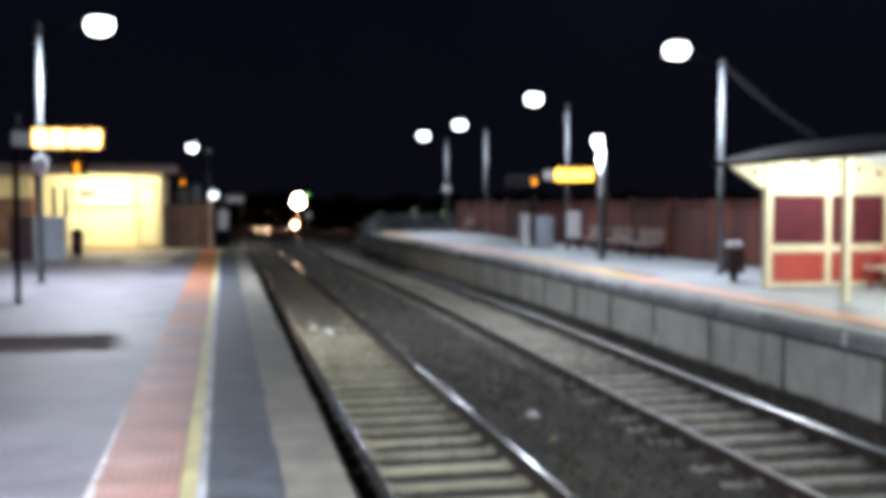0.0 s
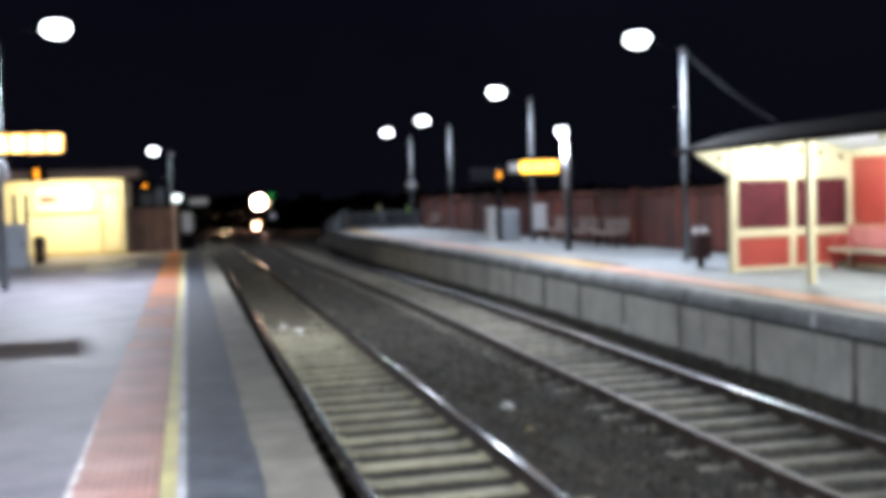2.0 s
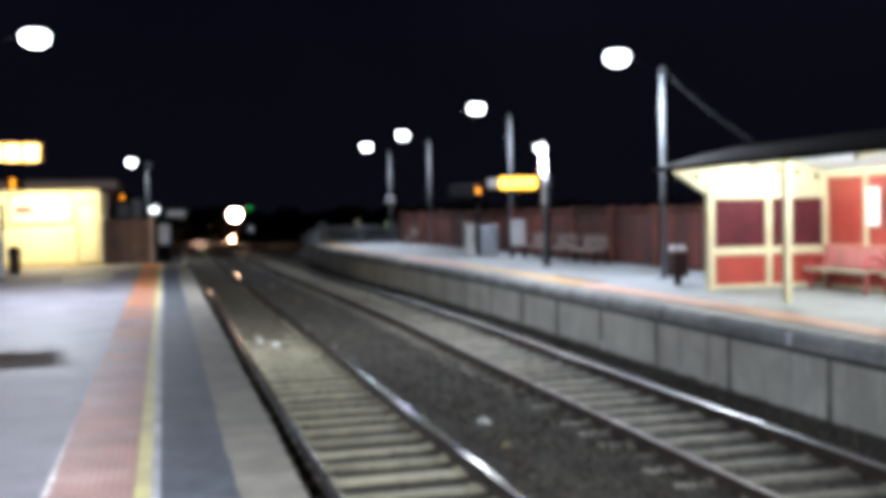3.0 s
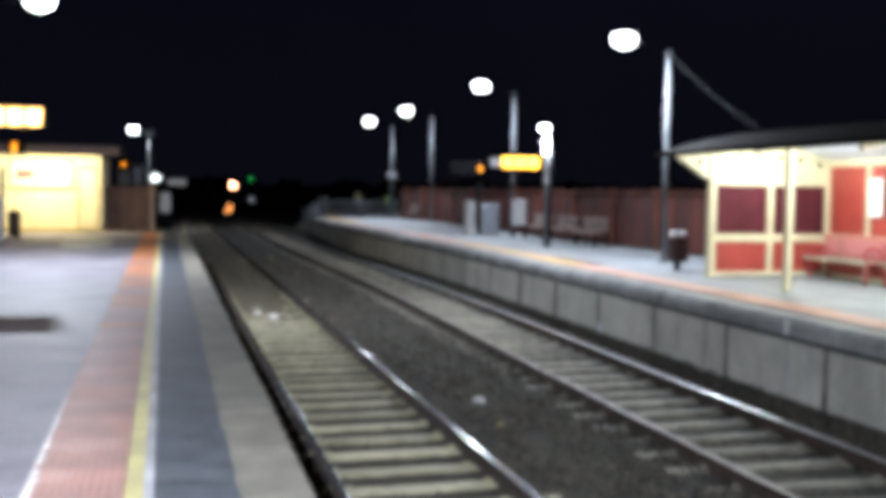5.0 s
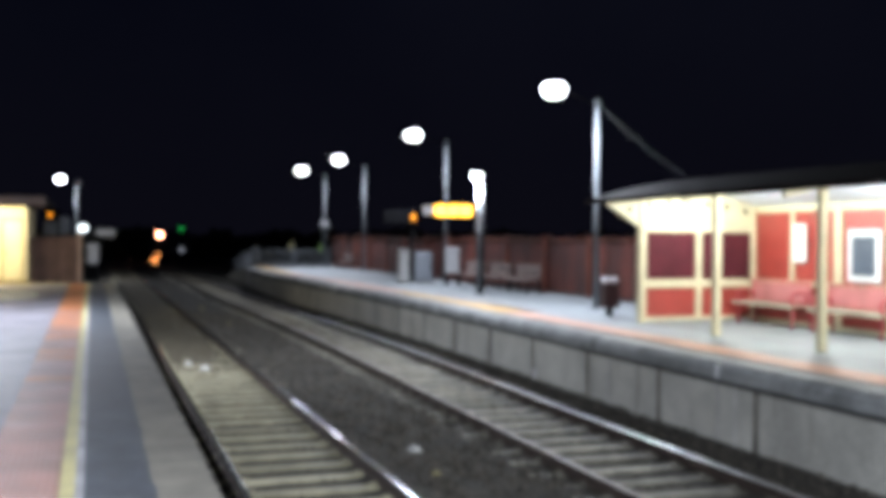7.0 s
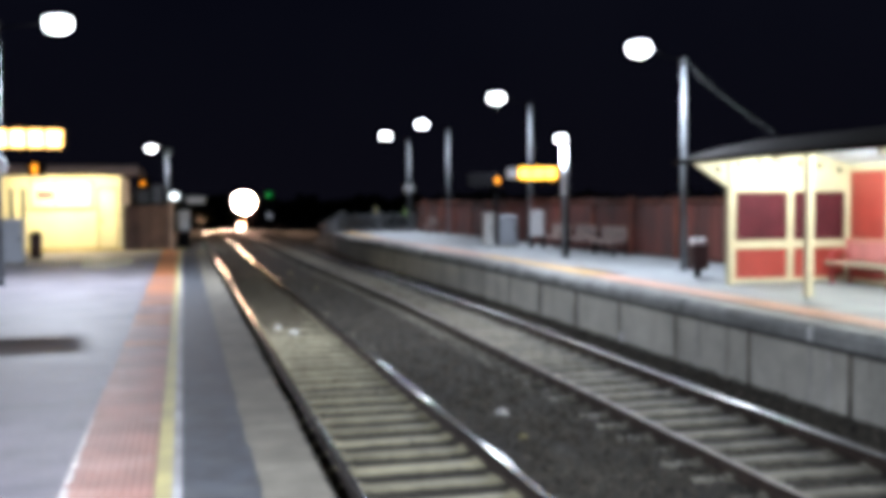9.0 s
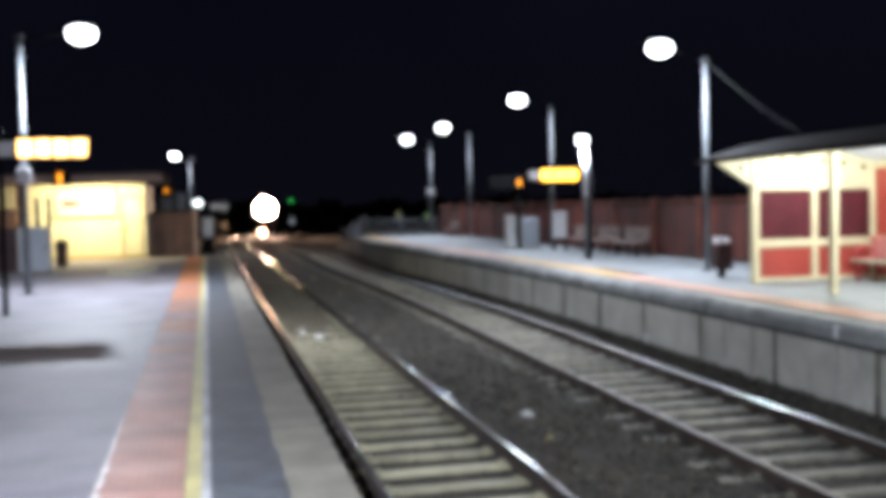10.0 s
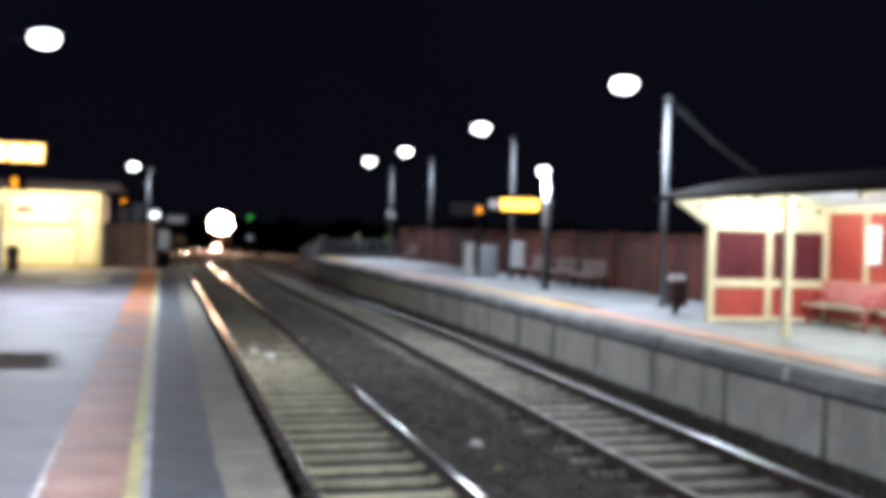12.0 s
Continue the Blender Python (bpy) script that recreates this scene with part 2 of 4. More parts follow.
SEATM = mat("pale_slats", (0.36, 0.30, 0.23), 0.6, vary=0.2, scale=3, fine=40, rnd=0.15)
SEATG = mat("weathered_slats", (0.23, 0.175, 0.155), 0.75, vary=0.4, scale=5, fine=30, rnd=0.3, stain=((0.10, 0.08, 0.075), 3.0))
SEATRED = mat("red_seat", (0.40, 0.05, 0.06), 0.4, vary=0.12, scale=3, fine=40, bump=0.05)
SEATPINK = mat("pink_perforated_steel", (0.46, 0.17, 0.17), 0.45, vary=0.12, scale=3, fine=80, bump=0.3, dist=0.003)
SLATE = mat("slate_poster", (0.07, 0.09, 0.12), 0.4, vary=0.2, scale=4, fine=40, bump=0.0)
BIN = mat("maroon_bin", (0.03, 0.008, 0.010), 0.55, vary=0.2, scale=4, fine=40, bump=0.05)
PAPER = mat("white_notice", (0.8, 0.8, 0.78), 0.5, vary=0.05, scale=5, fine=40, bump=0.0)
GLASSD = mat("dark_glass", (0.03, 0.045, 0.06), 0.08, vary=0.2, scale=2, fine=20, bump=0.0)
REDTXT = mat("red_ink", (0.55, 0.08, 0.07), 0.5, vary=0.1, scale=8, fine=50, bump=0.0)
LEAF = mat("dark_foliage", (0.03, 0.045, 0.018), 0.7, vary=0.4, scale=3, fine=20, tint=(0.06, 0.06, 0.03))
TRAINP = mat("train_paint", (0.03, 0.03, 0.05), 0.45, vary=0.2, scale=1, fine=20, bump=0.05)
ROUGHR = mat("brick_wing", (0.16, 0.085, 0.06), 0.8, vary=0.3, scale=3, fine=30)

LUM = glow("luminaire_glow", (0.88, 0.93, 1.0), 20.0)
TUBE = glow("tube_glow", (1.0, 0.98, 0.92), 25.0)
AMBER = glow("amber_leds", (1.0, 0.50, 0.05), 9.0, (0.2, 0.1, 0.0))
AMBERW = glow("bright_amber_leds", (1.0, 0.56, 0.18), 9.0, (0.2, 0.1, 0.0))
AMBERD = glow("amber_digit", (1.0, 0.33, 0.02), 3.0, (0.2, 0.1, 0.0))
SIGWHITE = glow("white_lamp_glow", (0.85, 0.95, 1.0), 4.0)
HEAD = glow("headlight_glow", (1.0, 0.40, 0.24), 26.0)
# glow of the beam discs, whose size carries the lens glare
BEAM = glow("high_beam_glare", (1.0, 0.60, 0.42), 150.0)
GLARE = glow("glare_disc_glow", (1.0, 0.62, 0.44), 420.0)
LOWBEAM = glow("low_beam_glow", (1.0, 0.60, 0.40), 60.0)
DITCH = glow("low_lamp_glow", (1.0, 0.36, 0.11), 9.0)
GREEN = glow("green_signal_glow", (0.02, 0.8, 0.15), 0.8)
BLUEG = glow("far_lamp_glow", (0.7, 0.75, 0.9), 0.35)


def tactile(name, color, worn):
    m = mat(name, color, 0.55, vary=0.28, scale=1.9, fine=40, rnd=0.12, bump=0.1, stain=(worn, 1.7))
    nt = m.node_tree
    n, l = nt.nodes, nt.links
    geo = n.new("ShaderNodeNewGeometry")
    v = n.new("ShaderNodeTexVoronoi")
    v.inputs["Scale"].default_value, v.inputs["Randomness"].default_value = 20.0, 0.0
    l.new(geo.outputs["Position"], v.inputs["Vector"])
    mr = n.new("ShaderNodeMapRange")
    mr.inputs[1].default_value, mr.inputs[2].default_value = 0.25, 0.45
    mr.inputs[3].default_value, mr.inputs[4].default_value = 1.0, 0.0
    l.new(v.outputs["Distance"], mr.inputs[0])
    bp = n.new("ShaderNodeBump")
    bp.inputs["Strength"].default_value, bp.inputs["Distance"].default_value = 1.0, 0.012
    l.new(mr.outputs[0], bp.inputs["Height"])
    l.new(bp.outputs[0], n["Principled BSDF"].inputs["Normal"])
    return m


TACT = tactile("brown_pink_tactile", (0.285, 0.145, 0.115), (0.37, 0.225, 0.185))
# far tiles: the building's warm light is put into their orange
TACT_FAR = tactile("warm_lit_tactile", (0.42, 0.150, 0.052), (0.32, 0.12, 0.06))
TACTR = mat("orange_strip", (0.50, 0.255, 0.165), 0.6, vary=0.2, scale=1.4, fine=45, rnd=0.1, stain=((0.44, 0.30, 0.23), 0.7))
TACTY = mat("yellow_orange_strip", (0.50, 0.29, 0.08), 0.6, vary=0.2, scale=1.4, fine=45, rnd=0.1)


# ---- builders ----
def mesh_of(name, bm, *mats):
    me = bpy.data.meshes.new(name)
    bm.normal_update()
    bm.to_mesh(me)
    bm.free()
    for m in mats:
        me.materials.append(m)
    return me


def smooth(bm):
    for f in bm.faces:
        f.smooth = True
    return bm


def thing(name, label="", category="", group="", kind="", m=None):
    ob = tagged(new(name), label, category, group, kind)
    ob.empty_display_size = 0.2
    if m is not None:
        ob.matrix_basis = m
    return ob


def part(name, bm, material, parent, label="", kind=""):
    mats = material if isinstance(material, (list, tuple)) else [material]
    ob = new(name, mesh_of(name, bm, *mats))
    ob.parent = parent
    return tagged(ob, label, kind=kind)


def solid(name, bm, material, label="", category="", group="", kind=""):
    mats = material if isinstance(material, (list, tuple)) else [material]
    return tagged(new(name, mesh_of(name, bm, *mats)), label, category, group, kind)


def box(x0, x1, y0, y1, z0, z1, bev=0.0, bm=None, seg=1):
    own = bmesh.new()
    bmesh.ops.create_cube(own, size=1.0)
    for v in own.verts:
        v.co = Vector((x0 + (v.co.x + 0.5) * (x1 - x0), y0 + (v.co.y + 0.5) * (y1 - y0), z0 + (v.co.z + 0.5) * (z1 - z0)))
    if bev:
        bmesh.ops.bevel(own, geom=own.edges[:], offset=bev, segments=seg, affect="EDGES", profile=0.5)
    return merged(bm, own)


def merged(bm, own):
    if bm is None:
        return own
    tmp = bpy.data.meshes.new("tmp")
    own.to_mesh(tmp)
    own.free()
    bm.from_mesh(tmp)
    bpy.data.meshes.remove(tmp)
    return bm


def rod(p, q, r0, r1=None, n=12, bm=None):
    p, q = Vector(p), Vector(q)
    own = bmesh.new()
    bmesh.ops.create_cone(own, cap_ends=True, segments=n, radius1=r0, radius2=r0 if r1 is None else r1, depth=(q - p).length)
    bmesh.ops.transform(own, verts=own.verts, matrix=Matrix.Translation((p + q) / 2) @ (q - p).to_track_quat("Z", "Y").to_matrix().to_4x4())
    for f in own.faces:
        f.smooth = len(f.verts) == 4
    return merged(bm, own)


def ball(c, rx, ry, rz, bm=None, sub=2):
    own = bmesh.new()
    bmesh.ops.create_icosphere(own, subdivisions=sub, radius=1.0)
    for v in own.verts:
        v.co = Vector((c[0] + v.co.x * rx, c[1] + v.co.y * ry, c[2] + v.co.z * rz))
    return merged(bm, smooth(own))


def sweep(profile, path, bm=None, closed=True):
    """A profile of (across, up) along a path of (x, y, z) that runs roughly along y."""
    bm = bm or bmesh.new()
    rings = []
    for i, p in enumerate(path):
        a, b = Vector(path[max(0, i - 1)]), Vector(path[min(len(path) - 1, i + 1)])
        t = (b - a).normalized()
        side = Vector((t.y, -t.x, 0)).normalized()
        rings.append([bm.verts.new(Vector(p) + side * u + Vector((0, 0, w))) for u, w in profile])
    k = len(profile)
    for r, s in zip(rings, rings[1:]):
        for i in range(k if closed else k - 1):
            j = (i + 1) % k
            bm.faces.new((r[i], r[j], s[j], s[i]))
    if closed:
        bm.faces.new(rings[0][::-1])
        bm.faces.new(rings[-1])
    bmesh.ops.recalc_face_normals(bm, faces=bm.faces[:])
    return bm


# ---- plan ----
RAIL_Z = -1.05
EDGE = 0.71
REDGE = 8.0


def curve_x(y, y0=100.0, r=235.0):
    """How far the line has swung to the right at y."""
    return max(0.0, y - y0) ** 2 / (2 * r)


def bow(y):
    """The second track and its platform bow out a little on the way."""
    return 0.32 * math.exp(-(((y - 30.0) / 14.0) ** 2))


def platform_edge(y):
    """The far end of the opposite platform swings away from the track."""
    return bow(y) + 0.45 * (max(0.0, y - 45.0) / 18.5) ** 2


def cover(u, y):
    """How far dirt and stone cover the sleepers, u metres from the near track's middle."""
    if abs(u) < 0.74:
        return 0.085 * min(1.0, max(0.0, (y - 18.0) / 18.0))
    if abs(u - 3.93) < 0.74:
        return 0.035 * min(1.0, max(0.0, (y - 20.0) / 14.0))
    return 0.0


def fall(y):
    return -0.012 * max(0.0, y - 95.0)


def line(x, z=RAIL_Z, y0=-6.0, y1=260.0, bend=False):
    ys = [y0 + i * 4.0 for i in range(int((y1 - y0) / 4) + 1)]
    return [(x + curve_x(y) + (bow(y) if bend else 0), y, z + fall(y)) for y in ys]


# ---- ground and ballast ----
def ground():
    bm = bmesh.new()
    xs = [-900, -200, -60, -20, -8, -2, 0.4, 8.4, 14, 20, 40, 90, 250, 900]
    ys = [-300, -60, -10, 0, 20, 40, 60, 80, 100, 130, 170, 260, 600, 1500]
    g = [[bm.verts.new((x, y, -1.55 + fall(min(y, 260)))) for x in xs] for y in ys]
    for a, b in zip(g, g[1:]):
        for i in range(len(xs) - 1):
            bm.faces.new((a[i], a[i + 1], b[i + 1], b[i]))
    solid("ground", bm, EARTH, "dark rough ground around the railway line", "ground", kind="structure")
    prof = [(-2.0, -0.3), (-1.3, -0.16), (-0.95, -0.17), (-0.7, -0.205), (0.7, -0.205), (0.95, -0.165), (1.4, -0.15), (1.9, -0.22), (2.4, -0.22), (2.7, -0.17), (3.0, -0.175), (3.2, -0.203), (4.7, -0.203), (4.95, -0.17), (5.3, -0.16), (5.7, -0.06), (6.3, -0.02)]
    bm = bmesh.new()
    ys = [-6 + 0.5 * i for i in range(120)] + [54 + 4 * i for i in range(52)]
    rows = []
    us = [-2.0 + 8.3 * i / 60 for i in range(61)]
    pu, pw = [p[0] for p in prof], [p[1] for p in prof]
    for y in ys:
        rows.append([bm.verts.new((2.3 + curve_x(y) + u, y, RAIL_Z + fall(y) + float(np.interp(u, pu, pw)) + (0.018 if min(abs(u), abs(u - 3.93)) < 0.75 else 0.035) * noise.noise((u * 3, y * 3, 0)) + cover(u, y))) for u in us])
    for a, b in zip(rows, rows[1:]):
        for i in range(len(us) - 1):
            f = bm.faces.new((a[i], a[i + 1], b[i + 1], b[i]))
            dirt = 19.0 + 6.0 * noise.noise((us[i] * 1.5, a[i].co.y * 0.6, 2.0))
            f.material_index = 1 if min(abs(us[i] + 0.07), abs(us[i] - 3.86)) < 0.76 and a[i].co.y > dirt else 0
    solid("ballast_bed", smooth(bm), [BALLAST, SPENT], "dark grey crushed stone ballast under the tracks", "ballast", kind="structure")


ground()


# ---- tracks ----
HEADP = [(-0.018, 0.0), (0.018, 0.0), (0.030, -0.004), (0.037, -0.013), (-0.037, -0.013), (-0.030, -0.004)]
WEBP = [(-0.036, -0.012), (0.036, -0.012), (0.034, -0.038), (0.009, -0.05), (0.009, -0.13), (0.066, -0.147), (0.066, -0.158), (-0.066, -0.158), (-0.066, -0.147), (-0.009, -0.13), (-0.009, -0.05), (-0.034, -0.038)]


def sleeper_mesh(material):
    bm = box(-1.33, 1.33, -0.125, 0.125, -0.40, -0.165, 0.03)
    for v in bm.verts:
        if abs(v.co.x) < 0.4:
            v.co.z -= 0.02
    for sx in (-0.8, 0.8):
        for dx in (-0.1, 0.1):
            box(sx + dx - 0.035, sx + dx + 0.035, -0.05, 0.05, -0.166, -0.13, 0.0, bm)
    return mesh_of("sleeper", bm, material)


SLEEPER_MESH, OLD_SLEEPER_MESH = sleeper_mesh(SLEEPER), sleeper_mesh(SLEEPER_OLD)


def track(x, label, bend=False):
    tr = thing("railway_track", label, "railway track", kind="structure")
    for side in (-0.8 - 0.035, 0.8 + 0.035):
        rail = part("rail", sweep(WEBP, line(x + side, bend=bend)), RAILSIDE, tr, "rusted steel rail")
        part("rail_head", sweep(HEADP, line(x + side, bend=bend)), (RAILDULL if side < 0 else RAILWORN) if bend else RAILTOP, rail, "dull running surface" if bend and side < 0 else "worn shiny running surface")
    for i in range(-13, 137):
        y = 3.2 + i * 0.685
        o = new("sleeper", OLD_SLEEPER_MESH if bend else SLEEPER_MESH)
        o.parent = tr
        o.matrix_basis = pose(x + curve_x(y) + (bow(y) if bend else 0) + random.uniform(-0.03, 0.03), y, RAIL_Z + fall(y) + random.uniform(-0.012, 0.006), 0, 0, random.uniform(-1, 1) - math.degrees(max(0, y - 100) / 235))


# ---- platforms ----
def platform_left():
    pl = thing("platform", "asphalt platform with an orange tactile strip", "platform", kind="structure")
    part("deck", box(-30, -0.84, -8, 41.2, -1.3, 0.0, 0.0), ASPHALT, pl, "patched grey asphalt")
    part("deck", box(-0.15, 0.28, -8, 41.2, -1.3, 0.0, 0.0), ASPHALT_EDGE, pl, "dark asphalt band by the edge")
    part("bed", box(-0.84, -0.15, -8, 41.2, -1.3, -0.012), ASPHALT_EDGE, pl)
    part("edge_line", box(-0.305, -0.205, -8, 41.2, -0.012, 0.003), YELLOW, pl, "worn yellow painted line")
    part("edge_line", box(-0.205, -0.15, -8, 41.2, -0.012, 0.003), PALE, pl, "faded white line")
    me = mesh_of("coping_stone", box(0.28, EDGE, 0.004, 1.196, -0.16, 0.0, 0.014), COPING)
    for r in range(41):
        o = new("coping_stone", me)
        o.parent = pl
        o.matrix_basis = pose(random.uniform(-0.006, 0.006), -8 + r * 1.2, random.uniform(-0.004, 0.003))
    part("platform_wall", box(0.28, EDGE - 0.09, -8, 41.2, -1.5, -0.17), COPING, pl)
    # the asphalt's ragged edge laps over the coping
    bm = bmesh.new()
    a, b = [], []
    for k in range(330):
        y = -8 + k * 0.149
        a.append(bm.verts.new((0.2, y, 0.004)))
        b.append(bm.verts.new((0.30 + 0.035 * noise.noise((y * 1.1, 4.0, 0)) + 0.02 * noise.noise((y * 4.0, 7.0, 0)), y, 0.0042)))
    for k in range(329):
        bm.faces.new((a[k], b[k], b[k + 1], a[k + 1]))
    part("asphalt_lap", bm, ASPHALT_EDGE, pl)
    part("cross_line", box(-5.5, -0.84, 40.9, 41.2, 0.0, 0.012), YELLOW, pl, "yellow strip along the building")
    part("ramp", sweep([(-3.0, -1.4), (-3.0, 0.0), (0.6, 0.0), (0.6, -1.4)], [(0, 41.2, -0.01), (0, 47, -0.2), (0, 56, -1.1)]), ASPHALT_EDGE, pl, "asphalt ramp down to the track")
    # pool of light before the building, painted as paler asphalt
    bm = bmesh.new()
    rim = [(-2.25 + 0.72 * math.cos(k) * (1 + 0.3 * noise.noise((math.cos(k) * 2, math.sin(k) * 2, 1))), 33.0 + 2.7 * math.sin(k) * (1 + 0.25 * noise.noise((math.cos(k) * 2, math.sin(k) * 2, 5))), 0.004) for k in (math.pi * 2 * j / 28 for j in range(28))]
    bm.faces.new([bm.verts.new(p) for p in rim])
    part("patch", bm, LIGHT_POOL, pl, "pool of building light painted pale on the asphalt")
    # lamp glints on the studs, painted as a ragged whitish edge
    bm = bmesh.new()
    a, b = [], []
    for k in range(60):
        y = 3.9 + k * 0.1
        a.append(bm.verts.new((-0.836, y, 0.0125)))
        b.append(bm.verts.new((-0.836 + max(0.006, 0.075 * min(1.0, (10.0 - y) / 4.0) * (0.8 + noise.noise((y * 6.0, 1.0, 0)))), y, 0.0125)))
    for k in range(59):
        bm.faces.new((a[k], b[k], b[k + 1], a[k + 1]))
    part("glint_edge", bm, TILE_GLINT, pl, "whitish glints painted along the tactile strip's edge")
    near = mesh_of("tile", box(-0.264, 0.264, -0.1485, 0.1485, -0.03, 0.006, 0.004), TACT)
    far = mesh_of("tile", box(-0.264, 0.264, -0.1485, 0.1485, -0.03, 0.006, 0.004), TACT_FAR)
    for r in range(-39, 125):
        y = 3.9 + r * 0.299
        o = new("tile", far if y > 13 + 16 * random.random() else near)
        o.parent = pl
        o.matrix_basis = pose(-0.573, y, random.uniform(-0.0015, 0.0015), random.uniform(-0.15, 0.15), random.uniform(-0.1, 0.1), 0)


def platform_right():
    pl = thing("platform", "asphalt platform with a concrete panel face", "platform", kind="structure")
    ys = [-8 + 71.5 * i / 44 for i in range(45)]

    def strip(x0, x1, z0, z1, bev=0.0):
        return sweep([(x0 + bev, z1), (x1 - bev, z1), (x1, z1 - bev), (x1, z0), (x0, z0), (x0, z1 - bev)], [(platform_edge(y), y, 0) for y in ys])
    part("deck", box(REDGE + 1.15, 14.0, -8, 63.5, -1.3, -0.002), ASPHALT_R, pl, "grey asphalt")
    part("deck", strip(REDGE + 0.55, REDGE + 1.6, -0.3, 0.0), ASPHALT_R, pl, "grey asphalt")
    part("coping", strip(REDGE, REDGE + 0.55, -0.23, 0.002, 0.085), RCOPING, pl, "rounded weathered coping")
    # shadow under the coping's overhang, put in as a dark strip
    part("coping_shade", strip(REDGE + 0.045, REDGE + 0.5, -0.30, -0.23), SHADE_AND_PATCH, pl, "dark strip painted as the coping's shadow")
    orange = mesh_of("tile", box(-0.3, 0.3, -0.297, 0.297, -0.02, 0.008, 0.003), TACTR)
    amber = mesh_of("tile", box(-0.3, 0.3, -0.297, 0.297, -0.02, 0.008, 0.003), TACTY)
    for r in range(115):
        y = -5.5 + r * 0.6
        o = new("tile", amber if 23.5 < y < 33 or y > 52 else orange)
        o.parent = pl
        o.matrix_basis = pose(REDGE + 0.92 + platform_edge(y), y, random.uniform(-0.002, 0.002), 0, 0, -math.degrees((platform_edge(y + 0.3) - platform_edge(y - 0.3)) / 0.6))
    part("footing", strip(REDGE + 0.2, REDGE + 0.5, -1.5, -0.31), SHADE_AND_PATCH, pl)
    me = mesh_of("panel", box(0.0, 0.13, 0.042, 2.508, -1.45, -0.29, 0.012), WALLCON)
    for i in range(28):
        o = new("panel", me)
        o.parent = pl
        o.matrix_basis = pose(REDGE + 0.06 + platform_edge(-6.5 + 2.55 * i) + random.uniform(-0.008, 0.008), -7.75 + 2.55 * i, random.uniform(-0.01, 0.01), 0, 0, random.uniform(-0.15, 0.15) - math.degrees((platform_edge(-5.2 + 2.55 * i) - platform_edge(-7.75 + 2.55 * i)) / 2.55))
    seal = mesh_of("joint", box(0.0, 0.1, -0.042, 0.03, -1.42, -0.30, 0.004), SEAL)
    for i in range(27):
        y = -5.2 + 2.55 * i
        o = new("joint", seal)
        o.parent = pl
        o.matrix_basis = pose(REDGE + 0.048 + platform_edge(y), y + 0.01, 0)
    streak = mesh_of("lime_streak", box(0.0, 0.05, -0.022, 0.022, -1.22, -0.31, 0.004), LIME)
    for y in (13.1, 13.55, 16.9, 22.7, 25.2):
        o = new("lime_streak", streak)
        o.parent = pl
        o.matrix_basis = pose(REDGE + 0.046 + platform_edge(y), y, 0)
    for y, x, z in ((20.16, 0.03, -0.99), (13.45, -0.02, -0.13)):
        part("wall_marker", box(REDGE + platform_edge(y) + x, REDGE + platform_edge(y) + x + 0.04, y - 0.05, y + 0.05, z - 0.09, z + 0.09, 0.006), WHITE, pl, "small white marker plate")
    part("patch", box(9.45, 9.85, 23.6, 26.4, -0.02, 0.004), SHADE_AND_PATCH, pl, "dark asphalt patch")
    part("ramp", sweep([(0.0, -1.4), (0.0, 0.0), (5.4, 0.0), (5.4, -1.4)], [(8.55, 63.5, -0.01), (8.75, 69, -0.35), (9.1, 78, -1.0)]), COPING, pl, "concrete ramp")


# ---- lamp posts ----
def lamp_post(reach, rise, height, k=1.0):
    """A post at the origin, its arm along +x."""
    p = thing("lamp_post", "galvanised steel lamp post with one bright luminaire", "lamp post", "platform lamps")
    bm = rod((0, 0, 0), (0, 0, height), 0.07, 0.05, 14)
    part("pole", bm, POLE, p)
    part("base_plate", rod((0, 0, 0), (0, 0, 0.03), 0.17, None, 14), GALV, p)
    part("cap", ball((0, 0, height + 0.02), 0.09, 0.09, 0.11), GALV, p)
    part("arm", rod((0, 0, height - 0.05), (max(0.05, reach - 0.2), 0, height + rise), 0.024, None, 10), DARKSTEEL, p)
    part("housing", ball((reach, 0, height + rise + 0.13 * k), 0.34 * k, 0.17 * k, 0.06 * k), GALV, p)
    part("diffuser", ball((reach, 0, height + rise - 0.01), 0.29 * k, 0.24 * k, 0.19 * k), LUM, p, "glowing white diffuser")
    return p


def light_at(x, y, z, k=1.0):
    lamp("luminaire_light", "AREA", POLE_W * k, COOL, look((x, y, z - 0.24), (x, y, -5)), 0.28)


def posts():
    for px, py, h, lx, lz, power in (
            (11.56, 24.1, 5.0, 10.4, 5.3, 0.68), (12.56, 38.6, 5.3, 11.25, 5.57, 0.44), (13.4, 54.5, 5.45, 12.0, 5.78, 0.5),
            (13.17, 63.3, 5.5, 11.75, 5.76, 0.42), (-3.8, 24.2, 5.35, -2.56, 5.45, 1.05), (-1.1, 75.0, 5.2, -2.1, 5.5, 0.5),
            # these last two stand out of view, added to light the foreground
            (-3.8, 2.6, 5.35, -2.56, 5.45, 1.88), (11.56, 4.5, 5.0, 10.4, 5.3, 0.07)):
        foot = 0.0 if py < 64 else -1.5
        p = lamp_post(abs(lx - px), lz - h, h - foot)
        p.matrix_basis = pose(px, py, foot, 0, 0, 180 if lx < px else 0)
        light_at(lx, py, lz, power)
    p = lamp_post(0.12, 0.0, 3.62, 0.55)
    # the lamp's light on the upper post, put in as a white sleeve
    part("lit_sleeve", rod((0, 0, 1.9), (0, 0, 3.5), 0.085, 0.072, 16), WHITE, p, "white sleeve standing in for the lit upper post")
    p.matrix_basis = pose(11.15, 31.2, 0, 0, 0, 200)
    light_at(10.93, 31.1, 3.6, 0.16)


